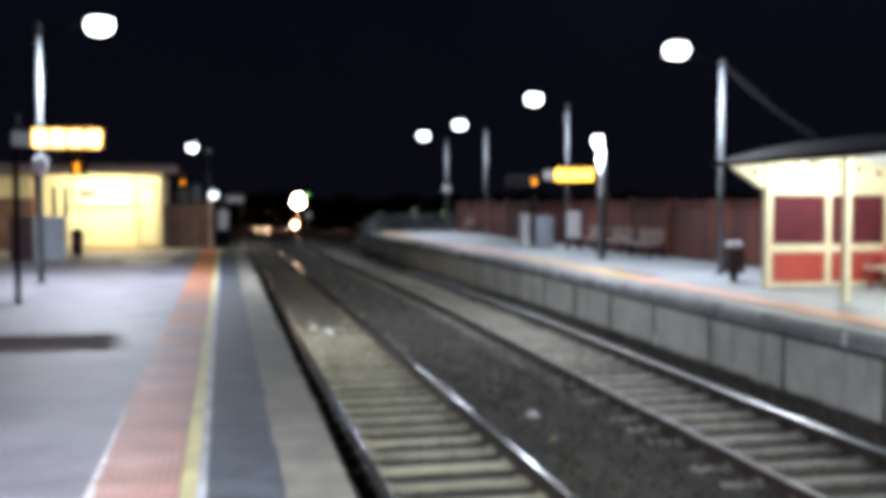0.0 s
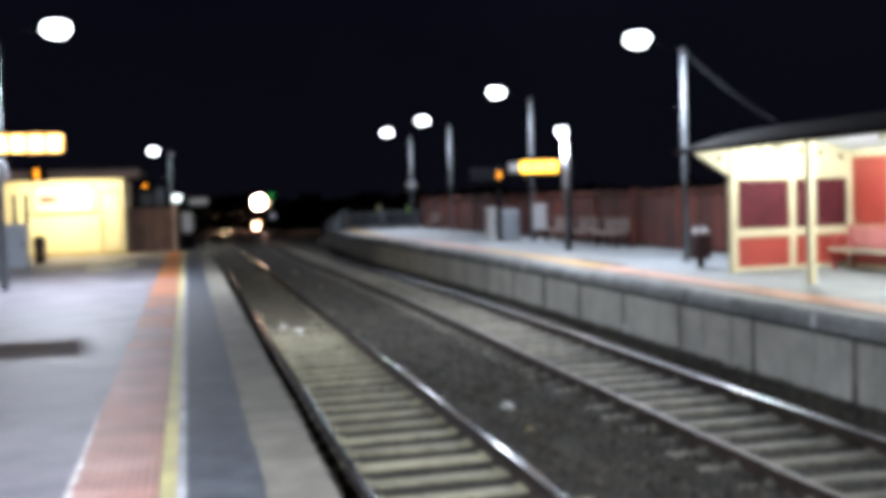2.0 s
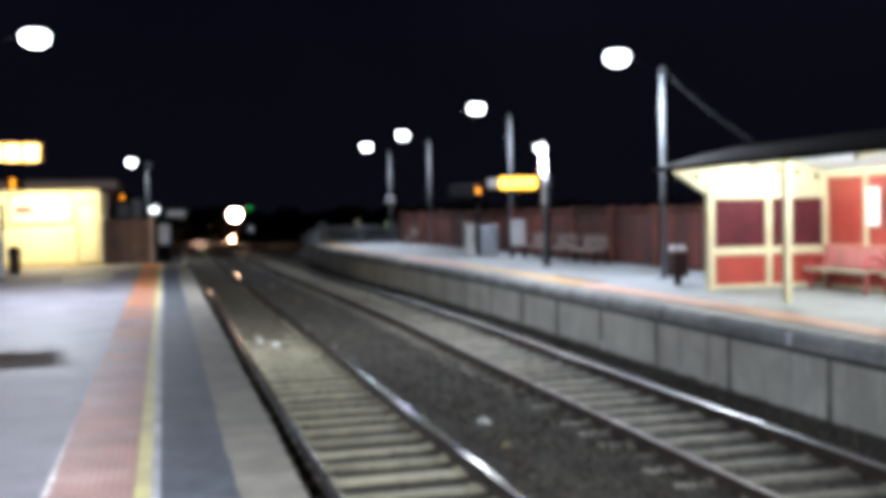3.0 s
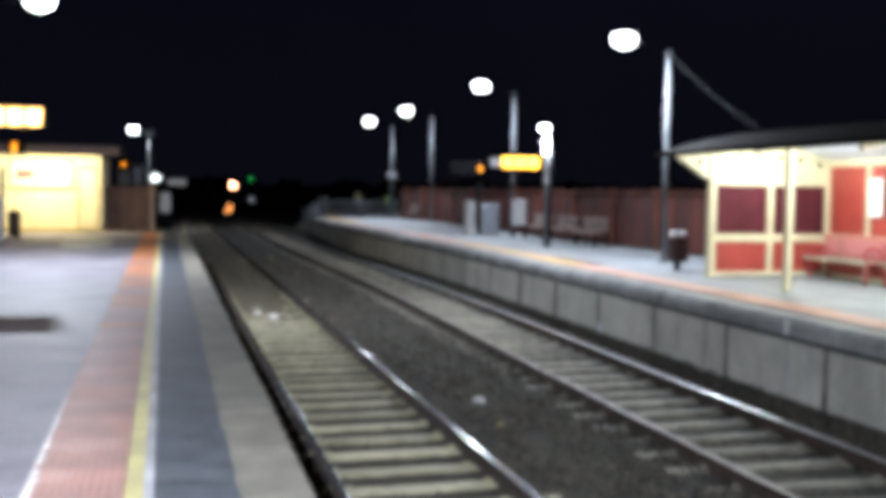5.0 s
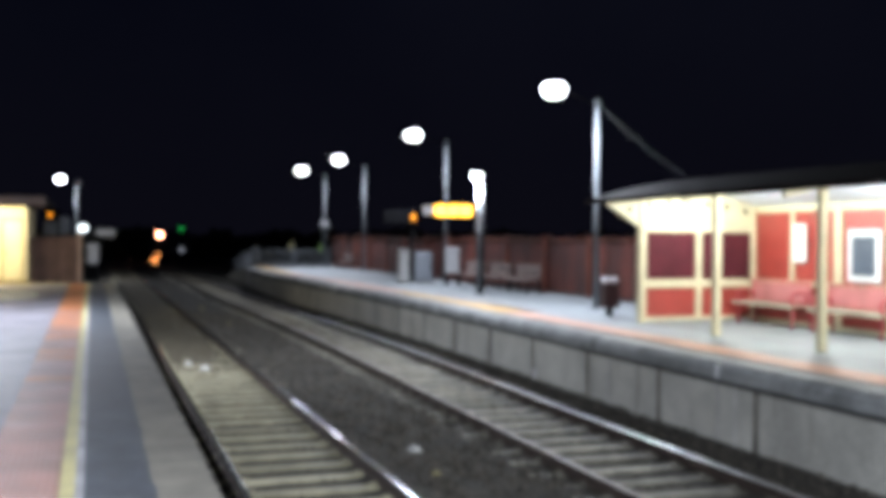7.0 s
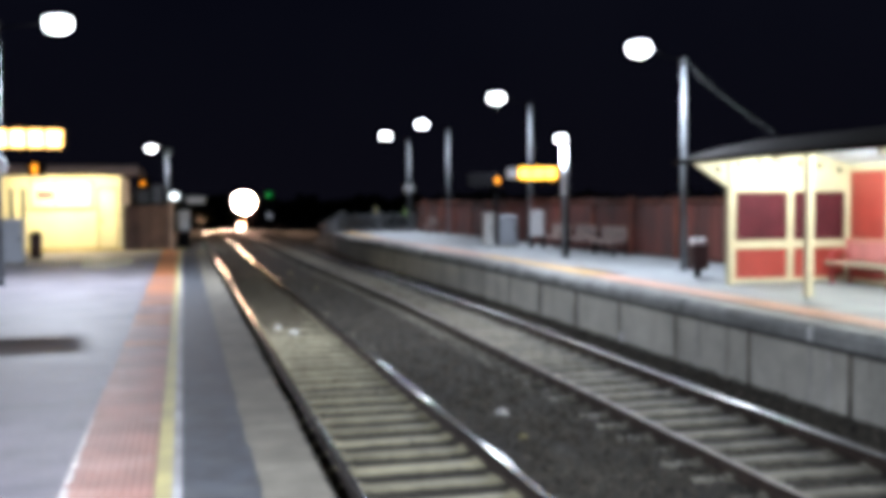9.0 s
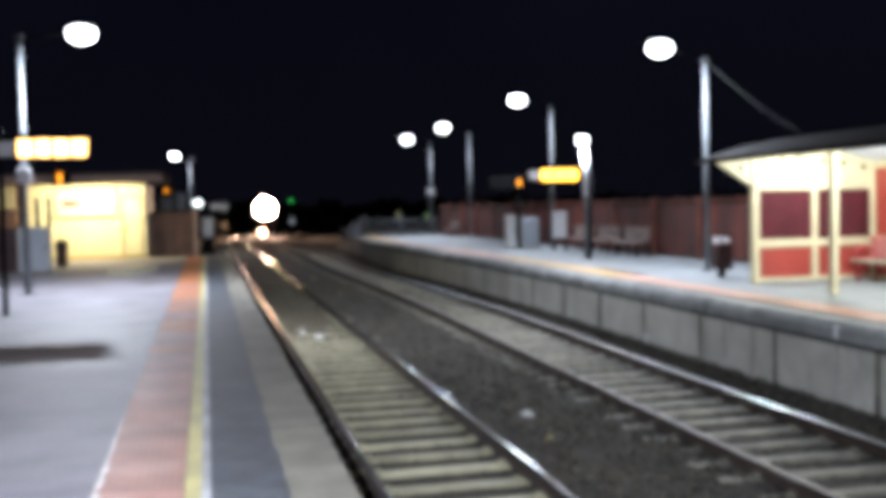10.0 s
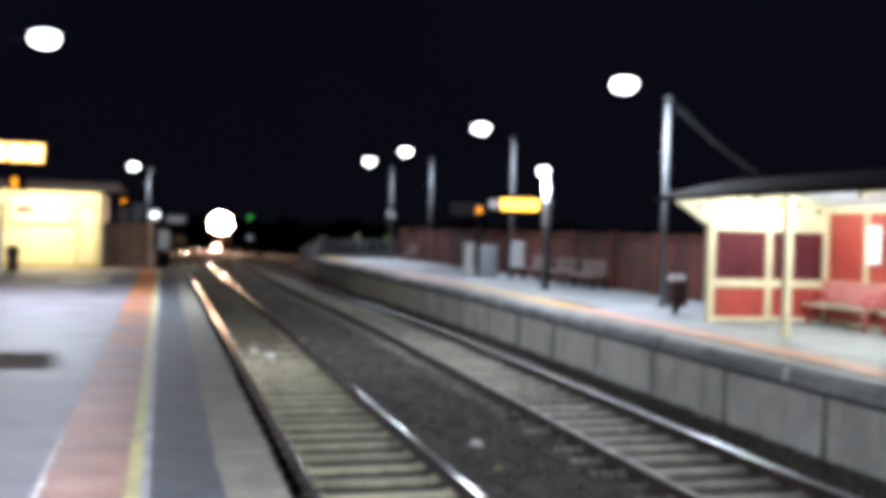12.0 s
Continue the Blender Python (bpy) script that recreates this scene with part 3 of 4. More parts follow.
# ---- display signs ----
def display(width, height, chars, label, leds):
    """A board centred on the origin, facing -y, with lit words as plain bars."""
    d = thing("departure_display", label, "display sign", "departure displays")
    part("case", box(-width / 2, width / 2, -0.09, 0.09, -height / 2, height / 2, 0.02), DARKSTEEL, d)
    w = width * 0.94 / chars
    for r in range(2):
        for i in range(chars):
            x = -width * 0.47 + i * w
            part("lit_word", box(x + 0.01, x + w * random.uniform(0.82, 0.95), -0.096, -0.088, height * (0.04 - 0.42 * r), height * (0.42 - 0.42 * r)), leds, d, "amber lit lettering bar")
    part("end_cap", box(-width / 2 - 0.3, -width / 2 - 0.01, -0.08, 0.08, -height * 0.35, height * 0.35, 0.02), WHITE, d, "white end box")
    return d


def displays():
    d = display(1.2, 0.34, 4, "amber dot matrix departure display on a post", AMBERW)
    d.matrix_basis = pose(-2.59, 19.6, 2.78)
    part("post", rod((-0.85, 0.0, -2.78), (-0.85, 0.0, 0.35), 0.05), DARKSTEEL, d, "black steel post")
    part("bracket", box(-0.88, 0.0, -0.03, 0.03, 0.17, 0.23), DARKSTEEL, d)
    d = display(1.27, 0.36, 3, "amber dot matrix departure display on a post", AMBER)
    d.matrix_basis = pose(10.23, 31.0, 2.54)
    part("post", rod((0.95, 0.0, -2.54), (0.95, 0.0, 0.25), 0.05), DARKSTEEL, d, "black steel post")
    part("bracket", box(-0.3, 0.95, -0.03, 0.03, 0.17, 0.23), DARKSTEEL, d)



# ---- shelter ----
def shelter():
    """Waiting shelter: back wall, one glazed end, posts along the front, low-pitched iron roof."""
    s = thing("waiting_shelter", "cream and red timber platform shelter with iron roof", "shelter")
    XF, XB, YE = 10.51, 13.19, 20.0
    Y0 = 6.0
    bay = 2.85
    # end wall frame
    def bar(x0, x1, y0, y1, z0, z1, m=CREAM, name="frame_bar", lab=""):
        return part(name, box(x0, x1, y0, y1, z0, z1, 0.008), m, s, lab)
    bar(XF - 0.06, XF + 0.09, YE - 0.075, YE + 0.075, 0, 2.62, name="post")
    bar(XB - 0.09, XB + 0.07, YE - 0.08, YE + 0.08, 0, 2.42, name="post")
    bar(11.77, 11.91, YE - 0.05, YE + 0.05, 0.12, 1.86)
    bar(XF + 0.09, XB - 0.09, YE - 0.05, YE + 0.05, 0.03, 0.12)
    bar(XF + 0.09, XB - 0.09, YE - 0.051, YE + 0.051, 0.72, 0.88)
    for x0, x1 in ((XF + 0.09, 11.77), (11.91, XB - 0.09)):
        part("lower_panel", box(x0, x1, YE - 0.015, YE + 0.015, 0.12, 0.72), REDP, s, "bright red lower panel")
        part("upper_panel", box(x0, x1, YE - 0.015, YE + 0.015, 0.88, 1.86), REDD, s, "dark maroon upper panel")
    # gable boarding with the outrigger towards the track
    bm = bmesh.new()
    pts = [(XF - 0.05, 1.86), (XB + 0.05, 1.86), (XB + 0.05, 2.44), (12.4, 2.66), (11.6, 2.75), (10.6, 2.70), (9.62, 2.46), (9.72, 2.41), (XF - 0.05, 1.95)]
    a = [bm.verts.new((x, YE - 0.03, z)) for x, z in pts]
    b = [bm.verts.new((x, YE + 0.03, z)) for x, z in pts]
    bm.faces.new(a)
    bm.faces.new(b[::-1])
    for i in range(len(pts)):
        j = (i + 1) % len(pts)
        bm.faces.new((a[j], a[i], b[i], b[j]))
    bmesh.ops.recalc_face_normals(bm, faces=bm.faces[:])
    part("gable_board", bm, CREAM, s, "cream boarded gable end")
    for i in range(7):
        x, z = 10.22 + i * 0.455, 2.46 - 0.155 * ((i - 2.9) / 3.0) ** 2
        part("bolt", rod((x, YE - 0.05, z), (x, YE - 0.028, z), 0.05, None, 10), DARKSTEEL, s)
    # posts along the front and beam
    for i in range(1, 5):
        y = YE - 0.05 - i * bay
        bar(10.35, 10.47, y - 0.06, y + 0.06, 0, 2.55, name="post")
        part("rafter", sweep([(-0.05, -0.12), (0.05, -0.12), (0.05, 0.0), (-0.05, 0.0)], [(9.72, y, 2.45), (10.5, y, 2.64), (11.6, y, 2.69)]), CREAM, s)
    bar(10.36, 10.46, Y0, YE - 0.08, 2.55, 2.65, name="beam")
    # roof: gently curved sheet
    prof = [(9.56, 2.49), (9.98, 2.61), (10.6, 2.77), (11.4, 2.92), (12.2, 3.0), (13.0, 3.03), (13.6, 3.0)]
    bm = bmesh.new()
    top, low = [], []
    for y in (Y0, YE + 0.5):
        top.append([bm.verts.new((x, y, z)) for x, z in prof])
        low.append([bm.verts.new((x, y, z - 0.05)) for x, z in prof])
    n = len(prof)
    for i in range(n - 1):
        bm.faces.new((top[0][i], top[0][i + 1], top[1][i + 1], top[1][i]))
        bm.faces.new((low[1][i], low[1][i + 1], low[0][i + 1], low[0][i]))
        for k in (0, 1):
            bm.faces.new((top[k][i], low[k][i], low[k][i + 1], top[k][i + 1]))
    for i in (0, n - 1):
        bm.faces.new((top[0][i], top[1][i], low[1][i], low[0][i]))
    bmesh.ops.recalc_face_normals(bm, faces=bm.faces[:])
    part("roof", bm, ROOF, s, "dark curved iron roof")
    bm = bmesh.new()
    rows = [[bm.verts.new((x, y, z)) for x, z in ((9.62, 2.45), (10.5, 2.65), (11.6, 2.70), (12.4, 2.62), (13.16, 2.41))] for y in (Y0, YE - 0.035)]
    for i in range(4):
        bm.faces.new((rows[1][i], rows[1][i + 1], rows[0][i + 1], rows[0][i]))
    part("soffit", bm, SOFFIT, s, "pale painted roof lining")
    part("gutter", sweep([(-0.05, -0.05), (0.05, -0.05), (0.06, 0.05), (-0.06, 0.05)], [(9.55, Y0, 2.46), (9.55, YE + 0.5, 2.46)]), ROOF, s)
    # back wall
    bar(XB - 0.03, XB + 0.05, Y0, YE - 0.08, 0.0, 0.10)
    bar(XB - 0.04, XB + 0.05, Y0, YE - 0.08, 0.80, 0.90)
    bar(XB - 0.04, XB + 0.05, Y0, YE - 0.08, 2.27, 2.40)
    part("frieze_board", box(XB - 0.02, XB + 0.05, Y0, YE - 0.08, 2.40, 2.99), CREAM, s)
    ys = [YE - 0.08, 18.66, 17.3, 15.95, 14.6, 13.2, 11.8, 10.4, 9.0, 7.6, Y0]
    for i, (ya, yb) in enumerate(zip(ys, ys[1:])):
        w = 0.10 if i % 2 else 0.05
        bar(XB - 0.05, XB + 0.05, yb - w, yb + w, 0.10, 2.27)
        part("back_panel", box(XB, XB + 0.03, yb + w, ya - (0.05 if i % 2 else 0.1 if i else 0), 0.90, 2.27), REDP, s, "bright red wall panel")
        part("back_panel", box(XB, XB + 0.03, yb + w, ya - (0.05 if i % 2 else 0.1 if i else 0), 0.10, 0.80), REDP, s, "bright red wall panel")
    # disc lamps under the roof
    for y, watt in ((18.7, 175), (15.5, 310), (12.0, 280)):
        part("disc_lamp", ball((11.35, y, 2.63), 0.09, 0.09, 0.045), TUBE, s, "lit disc lamp")
        part("lamp_stem", rod((11.35, y, 2.66), (11.35, y, 2.695), 0.05), CREAM, s)
        lamp("globe_light", "POINT", watt, (0.94, 0.98, 0.94), pose(11.35, y - 0.02, 2.5), 0.08)
    n = thing("notice", "white paper notice on the shelter wall", "notice")
    part("sheet", box(13.10, 13.13, 18.18, 18.56, 1.28, 2.02, 0.004), PAPER, n)
    n = thing("poster_frame", "white framed poster with a dark panel", "poster")
    part("frame", box(13.09, 13.13, 16.1, 16.95, 0.95, 1.9, 0.01), WHITE, n)
    part("poster", box(13.075, 13.09, 16.22, 16.82, 1.06, 1.78), SLATE, n, "blue-grey poster")


def loop(x, y, z, ry, rz, r, n=18, k=8):
    """A closed bent tube that stands across x."""
    bm = bmesh.new()
    rings = []
    for i in range(n):
        a = math.pi * 2 * i / n
        c, s = math.cos(a), math.sin(a)
        rings.append([bm.verts.new((x + r * math.sin(w), y + c * (ry + r * math.cos(w)), z + s * (rz + r * math.cos(w)))) for w in (math.pi * 2 * j / k for j in range(k))])
    for i in range(n):
        for j in range(k):
            bm.faces.new((rings[i][j], rings[(i + 1) % n][j], rings[(i + 1) % n][(j + 1) % k], rings[i][(j + 1) % k]))
    bmesh.ops.recalc_face_normals(bm, faces=bm.faces[:])
    return smooth(bm)


def bench(red=True):
    """A bench along x, its back at +y."""
    b = thing("bench", "red steel platform bench with a pale slatted seat" if red else "pale slatted platform bench", "bench", "platform benches")
    L = 1.0 if red else 0.95
    slat = SEATM if red else SEATG
    for i in range(4):
        part("seat_slat", box(-L, L, -0.44 + i * 0.11, -0.35 + i * 0.11, 0.42, 0.455, 0.008), slat, b)
    part("seat_edge", box(-L, L, -0.47, -0.445, 0.38, 0.46, 0.006), slat, b, "pale front rail")
    if red:
        part("back_panel", box(-L + 0.05, L - 0.05, -0.005, 0.01, 0.50, 0.84, 0.004), SEATPINK, b, "pale pink perforated back")
        part("back_rail", rod((-L, 0.0, 0.87), (L, 0.0, 0.87), 0.022, None, 10), SEATRED, b)
        part("back_rail", rod((-L, 0.0, 0.48), (L, 0.0, 0.48), 0.018, None, 10), SEATRED, b)
    else:
        for i in range(4):
            part("back_slat", box(-L, L, -0.02, 0.015, 0.50 + i * 0.10, 0.585 + i * 0.10, 0.008), slat, b)
    m = SEATRED if red else DARKSTEEL
    for x in (-L + 0.12, L - 0.12):
        part("leg", rod((x, -0.38, 0), (x, -0.34, 0.42), 0.03, None, 10), m, b)
        part("leg", rod((x, 0.05, 0), (x, 0.0, 0.88), 0.03, None, 10), m, b)
        if red:
            part("armrest", loop(x, -0.22, 0.56, 0.19, 0.13, 0.03), SEATRED, b, "red looped armrest")
        else:
            part("armrest", box(x - 0.03, x + 0.03, -0.40, 0.02, 0.62, 0.66, 0.01), m, b)
    return b


def litter_bin(x, y, caps=True):
    b = thing("litter_bin", "maroon litter bin with two pale round tops" if caps else "dark litter bin beside the cabinet", "bin")
    part("body", box(-0.18, 0.18, -0.18, 0.18, 0.18, 0.74, 0.03), BIN, b)
    part("foot", box(-0.06, 0.06, -0.06, 0.06, 0.0, 0.18), DARKSTEEL, b)
    if caps:
        for dx in (-0.105, 0.105):
            part("bin_top", ball((dx, 0, 0.79), 0.09, 0.09, 0.075), WHITE, b, "pale domed top")
    b.matrix_basis = pose(x, y, 0)
    return b


def cabinet(x, y, w, d, h, m, label):
    c = thing("equipment_cabinet", label, "cabinet")
    part("body", box(-w / 2, w / 2, -d / 2, d / 2, 0.06, h, 0.015), m, c)
    part("plinth", box(-w / 2 - 0.03, w / 2 + 0.03, -d / 2 - 0.03, d / 2 + 0.03, 0, 0.06), COPING, c)
    dr = part("door", box(-w / 2 + 0.04, w / 2 - 0.04, -d / 2 - 0.02, -d / 2, 0.12, h - 0.06, 0.006), m, c)
    part("handle", box(w / 2 - 0.12, w / 2 - 0.09, -d / 2 - 0.05, -d / 2 - 0.02, h * 0.5, h * 0.5 + 0.14), DARKSTEEL, dr)
    c.matrix_basis = pose(x, y, 0)
    return c


# ---- fences ----
def fence_right():
    f = thing("boundary_fence", "rust red boundary fence behind the platform", "fence", kind="structure")
    me = mesh_of("paling", box(-0.012, 0.012, 0.006, 0.194, 0.06, 1.60, 0.0), FENCE)
    for i in range(288):
        o = new("paling", me)
        o.parent = f
        o.matrix_basis = pose(13.75 + (0.02 if i % 2 else 0.0) + random.uniform(-0.006, 0.006), 6.0 + i * 0.2, random.uniform(-0.015, 0.015))
    for i in range(18):
        y = 6.4 + i * 3.2
        part("post", box(13.63, 13.72, y - 0.045, y + 0.045, 0, 1.82, 0.005), RAILRUST, f)
    part("top_rail", box(13.66, 13.80, 6, 63.6, 1.68, 1.74, 0.006), RAILRUST, f, "thin orange-brown top rail")
    part("back_rail", box(13.79, 13.84, 6, 63.6, 1.3, 1.38), FENCE, f)


def palisade(x0, y0, x1, y1, z0, z1, h, label):
    f = thing("steel_fence", label, "fence", "ramp fences")
    L = math.hypot(x1 - x0, y1 - y0)
    n = int(L / 0.16)
    me = mesh_of("picket", box(-0.02, 0.02, -0.015, 0.015, 0, h, 0.0), GALV)
    for i in range(n + 1):
        k = i / n
        o = new("picket", me)
        o.parent = f
        o.matrix_basis = pose(x0 + (x1 - x0) * k, y0 + (y1 - y0) * k, z0 + (z1 - z0) * k)
    for hh in (0.2, h - 0.12):
        part("rail", rod((x0, y0, z0 + hh), (x1, y1, z1 + hh), 0.025, None, 8), GALV, f)
    for k in (0, 0.5, 1):
        x, y, z = x0 + (x1 - x0) * k, y0 + (y1 - y0) * k, z0 + (z1 - z0) * k
        part("post", box(x - 0.06, x + 0.06, y - 0.06, y + 0.06, z - 0.1, z + h + 0.15, 0.01), GALV, f)


# ---- station building ----
def building():
    b = thing("station_building", "cream station building with a flat verandah roof", "building")
    XR = -2.3
    part("wall", box(-6.6, XR, 41.25, 41.5, 0, 2.75, 0.02), CREAMW, b, "cream painted front wall")
    part("side_wall", box(XR - 0.22, XR, 41.5, 47.0, 0, 2.75), CREAMW, b)
    part("wing_wall", box(-16, -6.6, 40.2, 40.5, 0, 2.75), ROUGHR, b, "brick wing wall")
    part("wing_frieze", box(-16, -6.62, 40.14, 40.2, 1.9, 2.72), CREAMW, b)
    part("roof", box(-16.5, -1.62, 39.4, 47.5, 2.86, 3.06, 0.02), ROOF, b, "dark flat roof with pale fascia")
    part("fascia", box(-16.5, -1.62, 39.34, 39.4, 2.74, 3.04, 0.008), FASCIA, b)
    part("ceiling_board", box(-16.4, -1.8, 39.45, 41.25, 2.83, 2.86), CREAMW, b)
    d = part("door", box(-3.06, -2.46, 41.19, 41.25, 0.03, 2.26, 0.01), CREAMW, b, "cream door")
    for x0, x1, z0, z1 in ((-3.14, -3.06, 0, 2.34), (-2.46, -2.38, 0, 2.34), (-3.06, -2.46, 2.26, 2.34)):
        part("door_frame", box(x0, x1, 41.17, 41.25, z0, z1, 0.006), OCHRE, b)
    part("handle", box(-3.0, -2.96, 41.14, 41.19, 1.0, 1.14), DARKSTEEL, d)
    part("panel_board", box(-5.36, -3.34, 41.2, 41.25, 1.62, 2.52, 0.01), CREAM, b, "framed pale notice panel")
    part("red_sign", box(-5.2, -4.64, 41.17, 41.2, 1.92, 2.2), REDTXT, b, "small red lettering")
    part("skirting", box(-6.6, XR, 41.19, 41.25, 0, 0.14, 0.006), OCHRE, b)
    for x0, x1, z0, z1 in ((-5.44, -5.36, 1.54, 2.6), (-3.34, -3.26, 1.54, 2.6), (-5.36, -3.34, 1.54, 1.62), (-5.36, -3.34, 2.52, 2.6), (-4.6, -4.54, 1.62, 2.52)):
        part("panel_trim", box(x0, x1, 41.17, 41.25, z0, z1, 0.006), OCHRE, b)
    part("corner_trim", box(XR - 0.1, XR + 0.012, 41.18, 41.30, 0.14, 2.74, 0.02), CREAM, b)
    for x in (-6.05, -5.66):
        part("slot_window", box(x - 0.07, x + 0.07, 41.2, 41.25, 1.2, 2.3, 0.01), GLASSD, b, "narrow dark window")
    part("batten_lamp", box(-5.6, -2.6, 39.7, 39.8, 2.79, 2.83, 0.01), TUBE, b, "lit fluorescent batten")
    lamp("batten_light", "AREA", 260, (1.0, 0.89, 0.63), look((-4.1, 39.75, 2.77), (-4.1, 41.0, 0)), 3.0, 0.2)
    lamp("batten_light", "AREA", 60, (1.0, 0.89, 0.63), look((-9.0, 39.75, 2.77), (-9.0, 40.0, 0)), 1.0, 0.15)
    f = thing("timber_screen", "brown paling screen beside the building", "fence")
    me = mesh_of("paling", box(0.004, 0.146, 0, 0.025, 0.02, 1.78, 0.0), BROWN)
    for i in range(12):
        o = new("paling", me)
        o.parent = f
        o.matrix_basis = pose(-2.32 + i * 0.15, 43.0 + random.uniform(-0.01, 0.01), -0.1 + random.uniform(-0.02, 0.02))
    part("rail", box(-2.32, -0.52, 43.025, 43.08, 0.3, 0.4), BROWN, f)
    part("post", box(-0.60, -0.48, 42.9, 43.02, -0.1, 1.85, 0.01), FASCIA, f)
    part("rail", box(-2.32, -0.52, 43.025, 43.08, 1.4, 1.5), BROWN, f)


def small_left():
    cabinet(-4.95, 33.0, 0.85, 0.5, 1.32, GREY, "grey steel cabinet on the platform")
    b = thing("litter_bin", "slim dark litter bin in front of the building", "bin")
    part("body", rod((0, 0, 0.0), (0, 0, 0.72), 0.17, 0.21, 16), BIN, b)
    part("lid", ball((0, 0, 0.74), 0.2, 0.2, 0.13), DARKSTEEL, b)
    b.matrix_basis = pose(-4.72, 36.9, 0)
    cabinet(-5.78, 33.3, 0.6, 0.5, 1.3, BIN, "dark steel cabinet beside a grey one")
    m = thing("mast", "slim mast with a white ball added on top", "mast")
    part("pole", rod((0, 0, -1.4), (0, 0, 3.75), 0.07, 0.05), GALV, m)
    # white ball added to imitate a stray glow spot at the mast top
    part("fitting", ball((0.03, 0, 3.82), 0.13, 0.1, 0.13), WHITE, m, "white ball added for a glow spot")
    m.matrix_basis = pose(-0.66, 45.0, 0)
    e = thing("equipment_box", "grey-green equipment box behind the screen", "cabinet")
    part("body", box(-0.5, 0.5, -0.25, 0.25, 1.75, 2.5, 0.03), GREY, e)
    for x in (-0.42, 0.42):
        part("leg", box(x - 0.04, x + 0.04, -0.04, 0.04, -0.3, 1.75), DARKSTEEL, e)
    e.matrix_basis = pose(-1.5, 47.6, 0)
    p = thing("notice_post", "dark post with a white notice box at the ramp", "sign")
    part("post", rod((0, 0, 0), (0, 0, 1.75), 0.05), DARKSTEEL, p)
    part("notice_box", box(-0.22, 0.22, -0.09, 0.05, 0.62, 1.42, 0.02), WHITE, p, "white box")
    part("lower_box", box(-0.26, 0.26, -0.05, 0.1, -0.1, 0.58, 0.02), DARKSTEEL, p)
    part("bracket", box(0.15, 0.85, -0.05, 0.05, 1.74, 2.0, 0.01), WHITE, p, "pale horizontal board")
    part("lamp", ball((-0.38, -0.1, 2.03), 0.2, 0.12, 0.13), SIGWHITE, p, "lit white bulkhead lamp")
    part("bracket", box(-0.38, 0.2, -0.03, 0.03, 1.84, 1.9), GALV, p)
    p.matrix_basis = pose(-0.08, 45.5, 0)
    for x, y, z, w in ((-1.72, 46.5, 2.57, 0.16), (-5.0, 39.19, 2.93, 0.19)):
        s = thing("platform_number_display", "small dark display with an amber digit", "display sign", "number displays")
        part("case", box(-0.22, 0.36, 0.0, 0.14, -0.26, 0.26, 0.01), DARKSTEEL, s)
        for dz in (-0.08, 0.08) if y < 40 else (0.0,):
            part("digit", ball((0, 0, dz), w * 0.45, 0.02, w * 0.42), AMBERD, s, "amber digit")
        if y > 40:
            part("post", rod((0.3, 0.18, -z), (0.3, 0.18, 0.3), 0.045), DARKSTEEL, s)
        s.matrix_basis = pose(x, y, z)


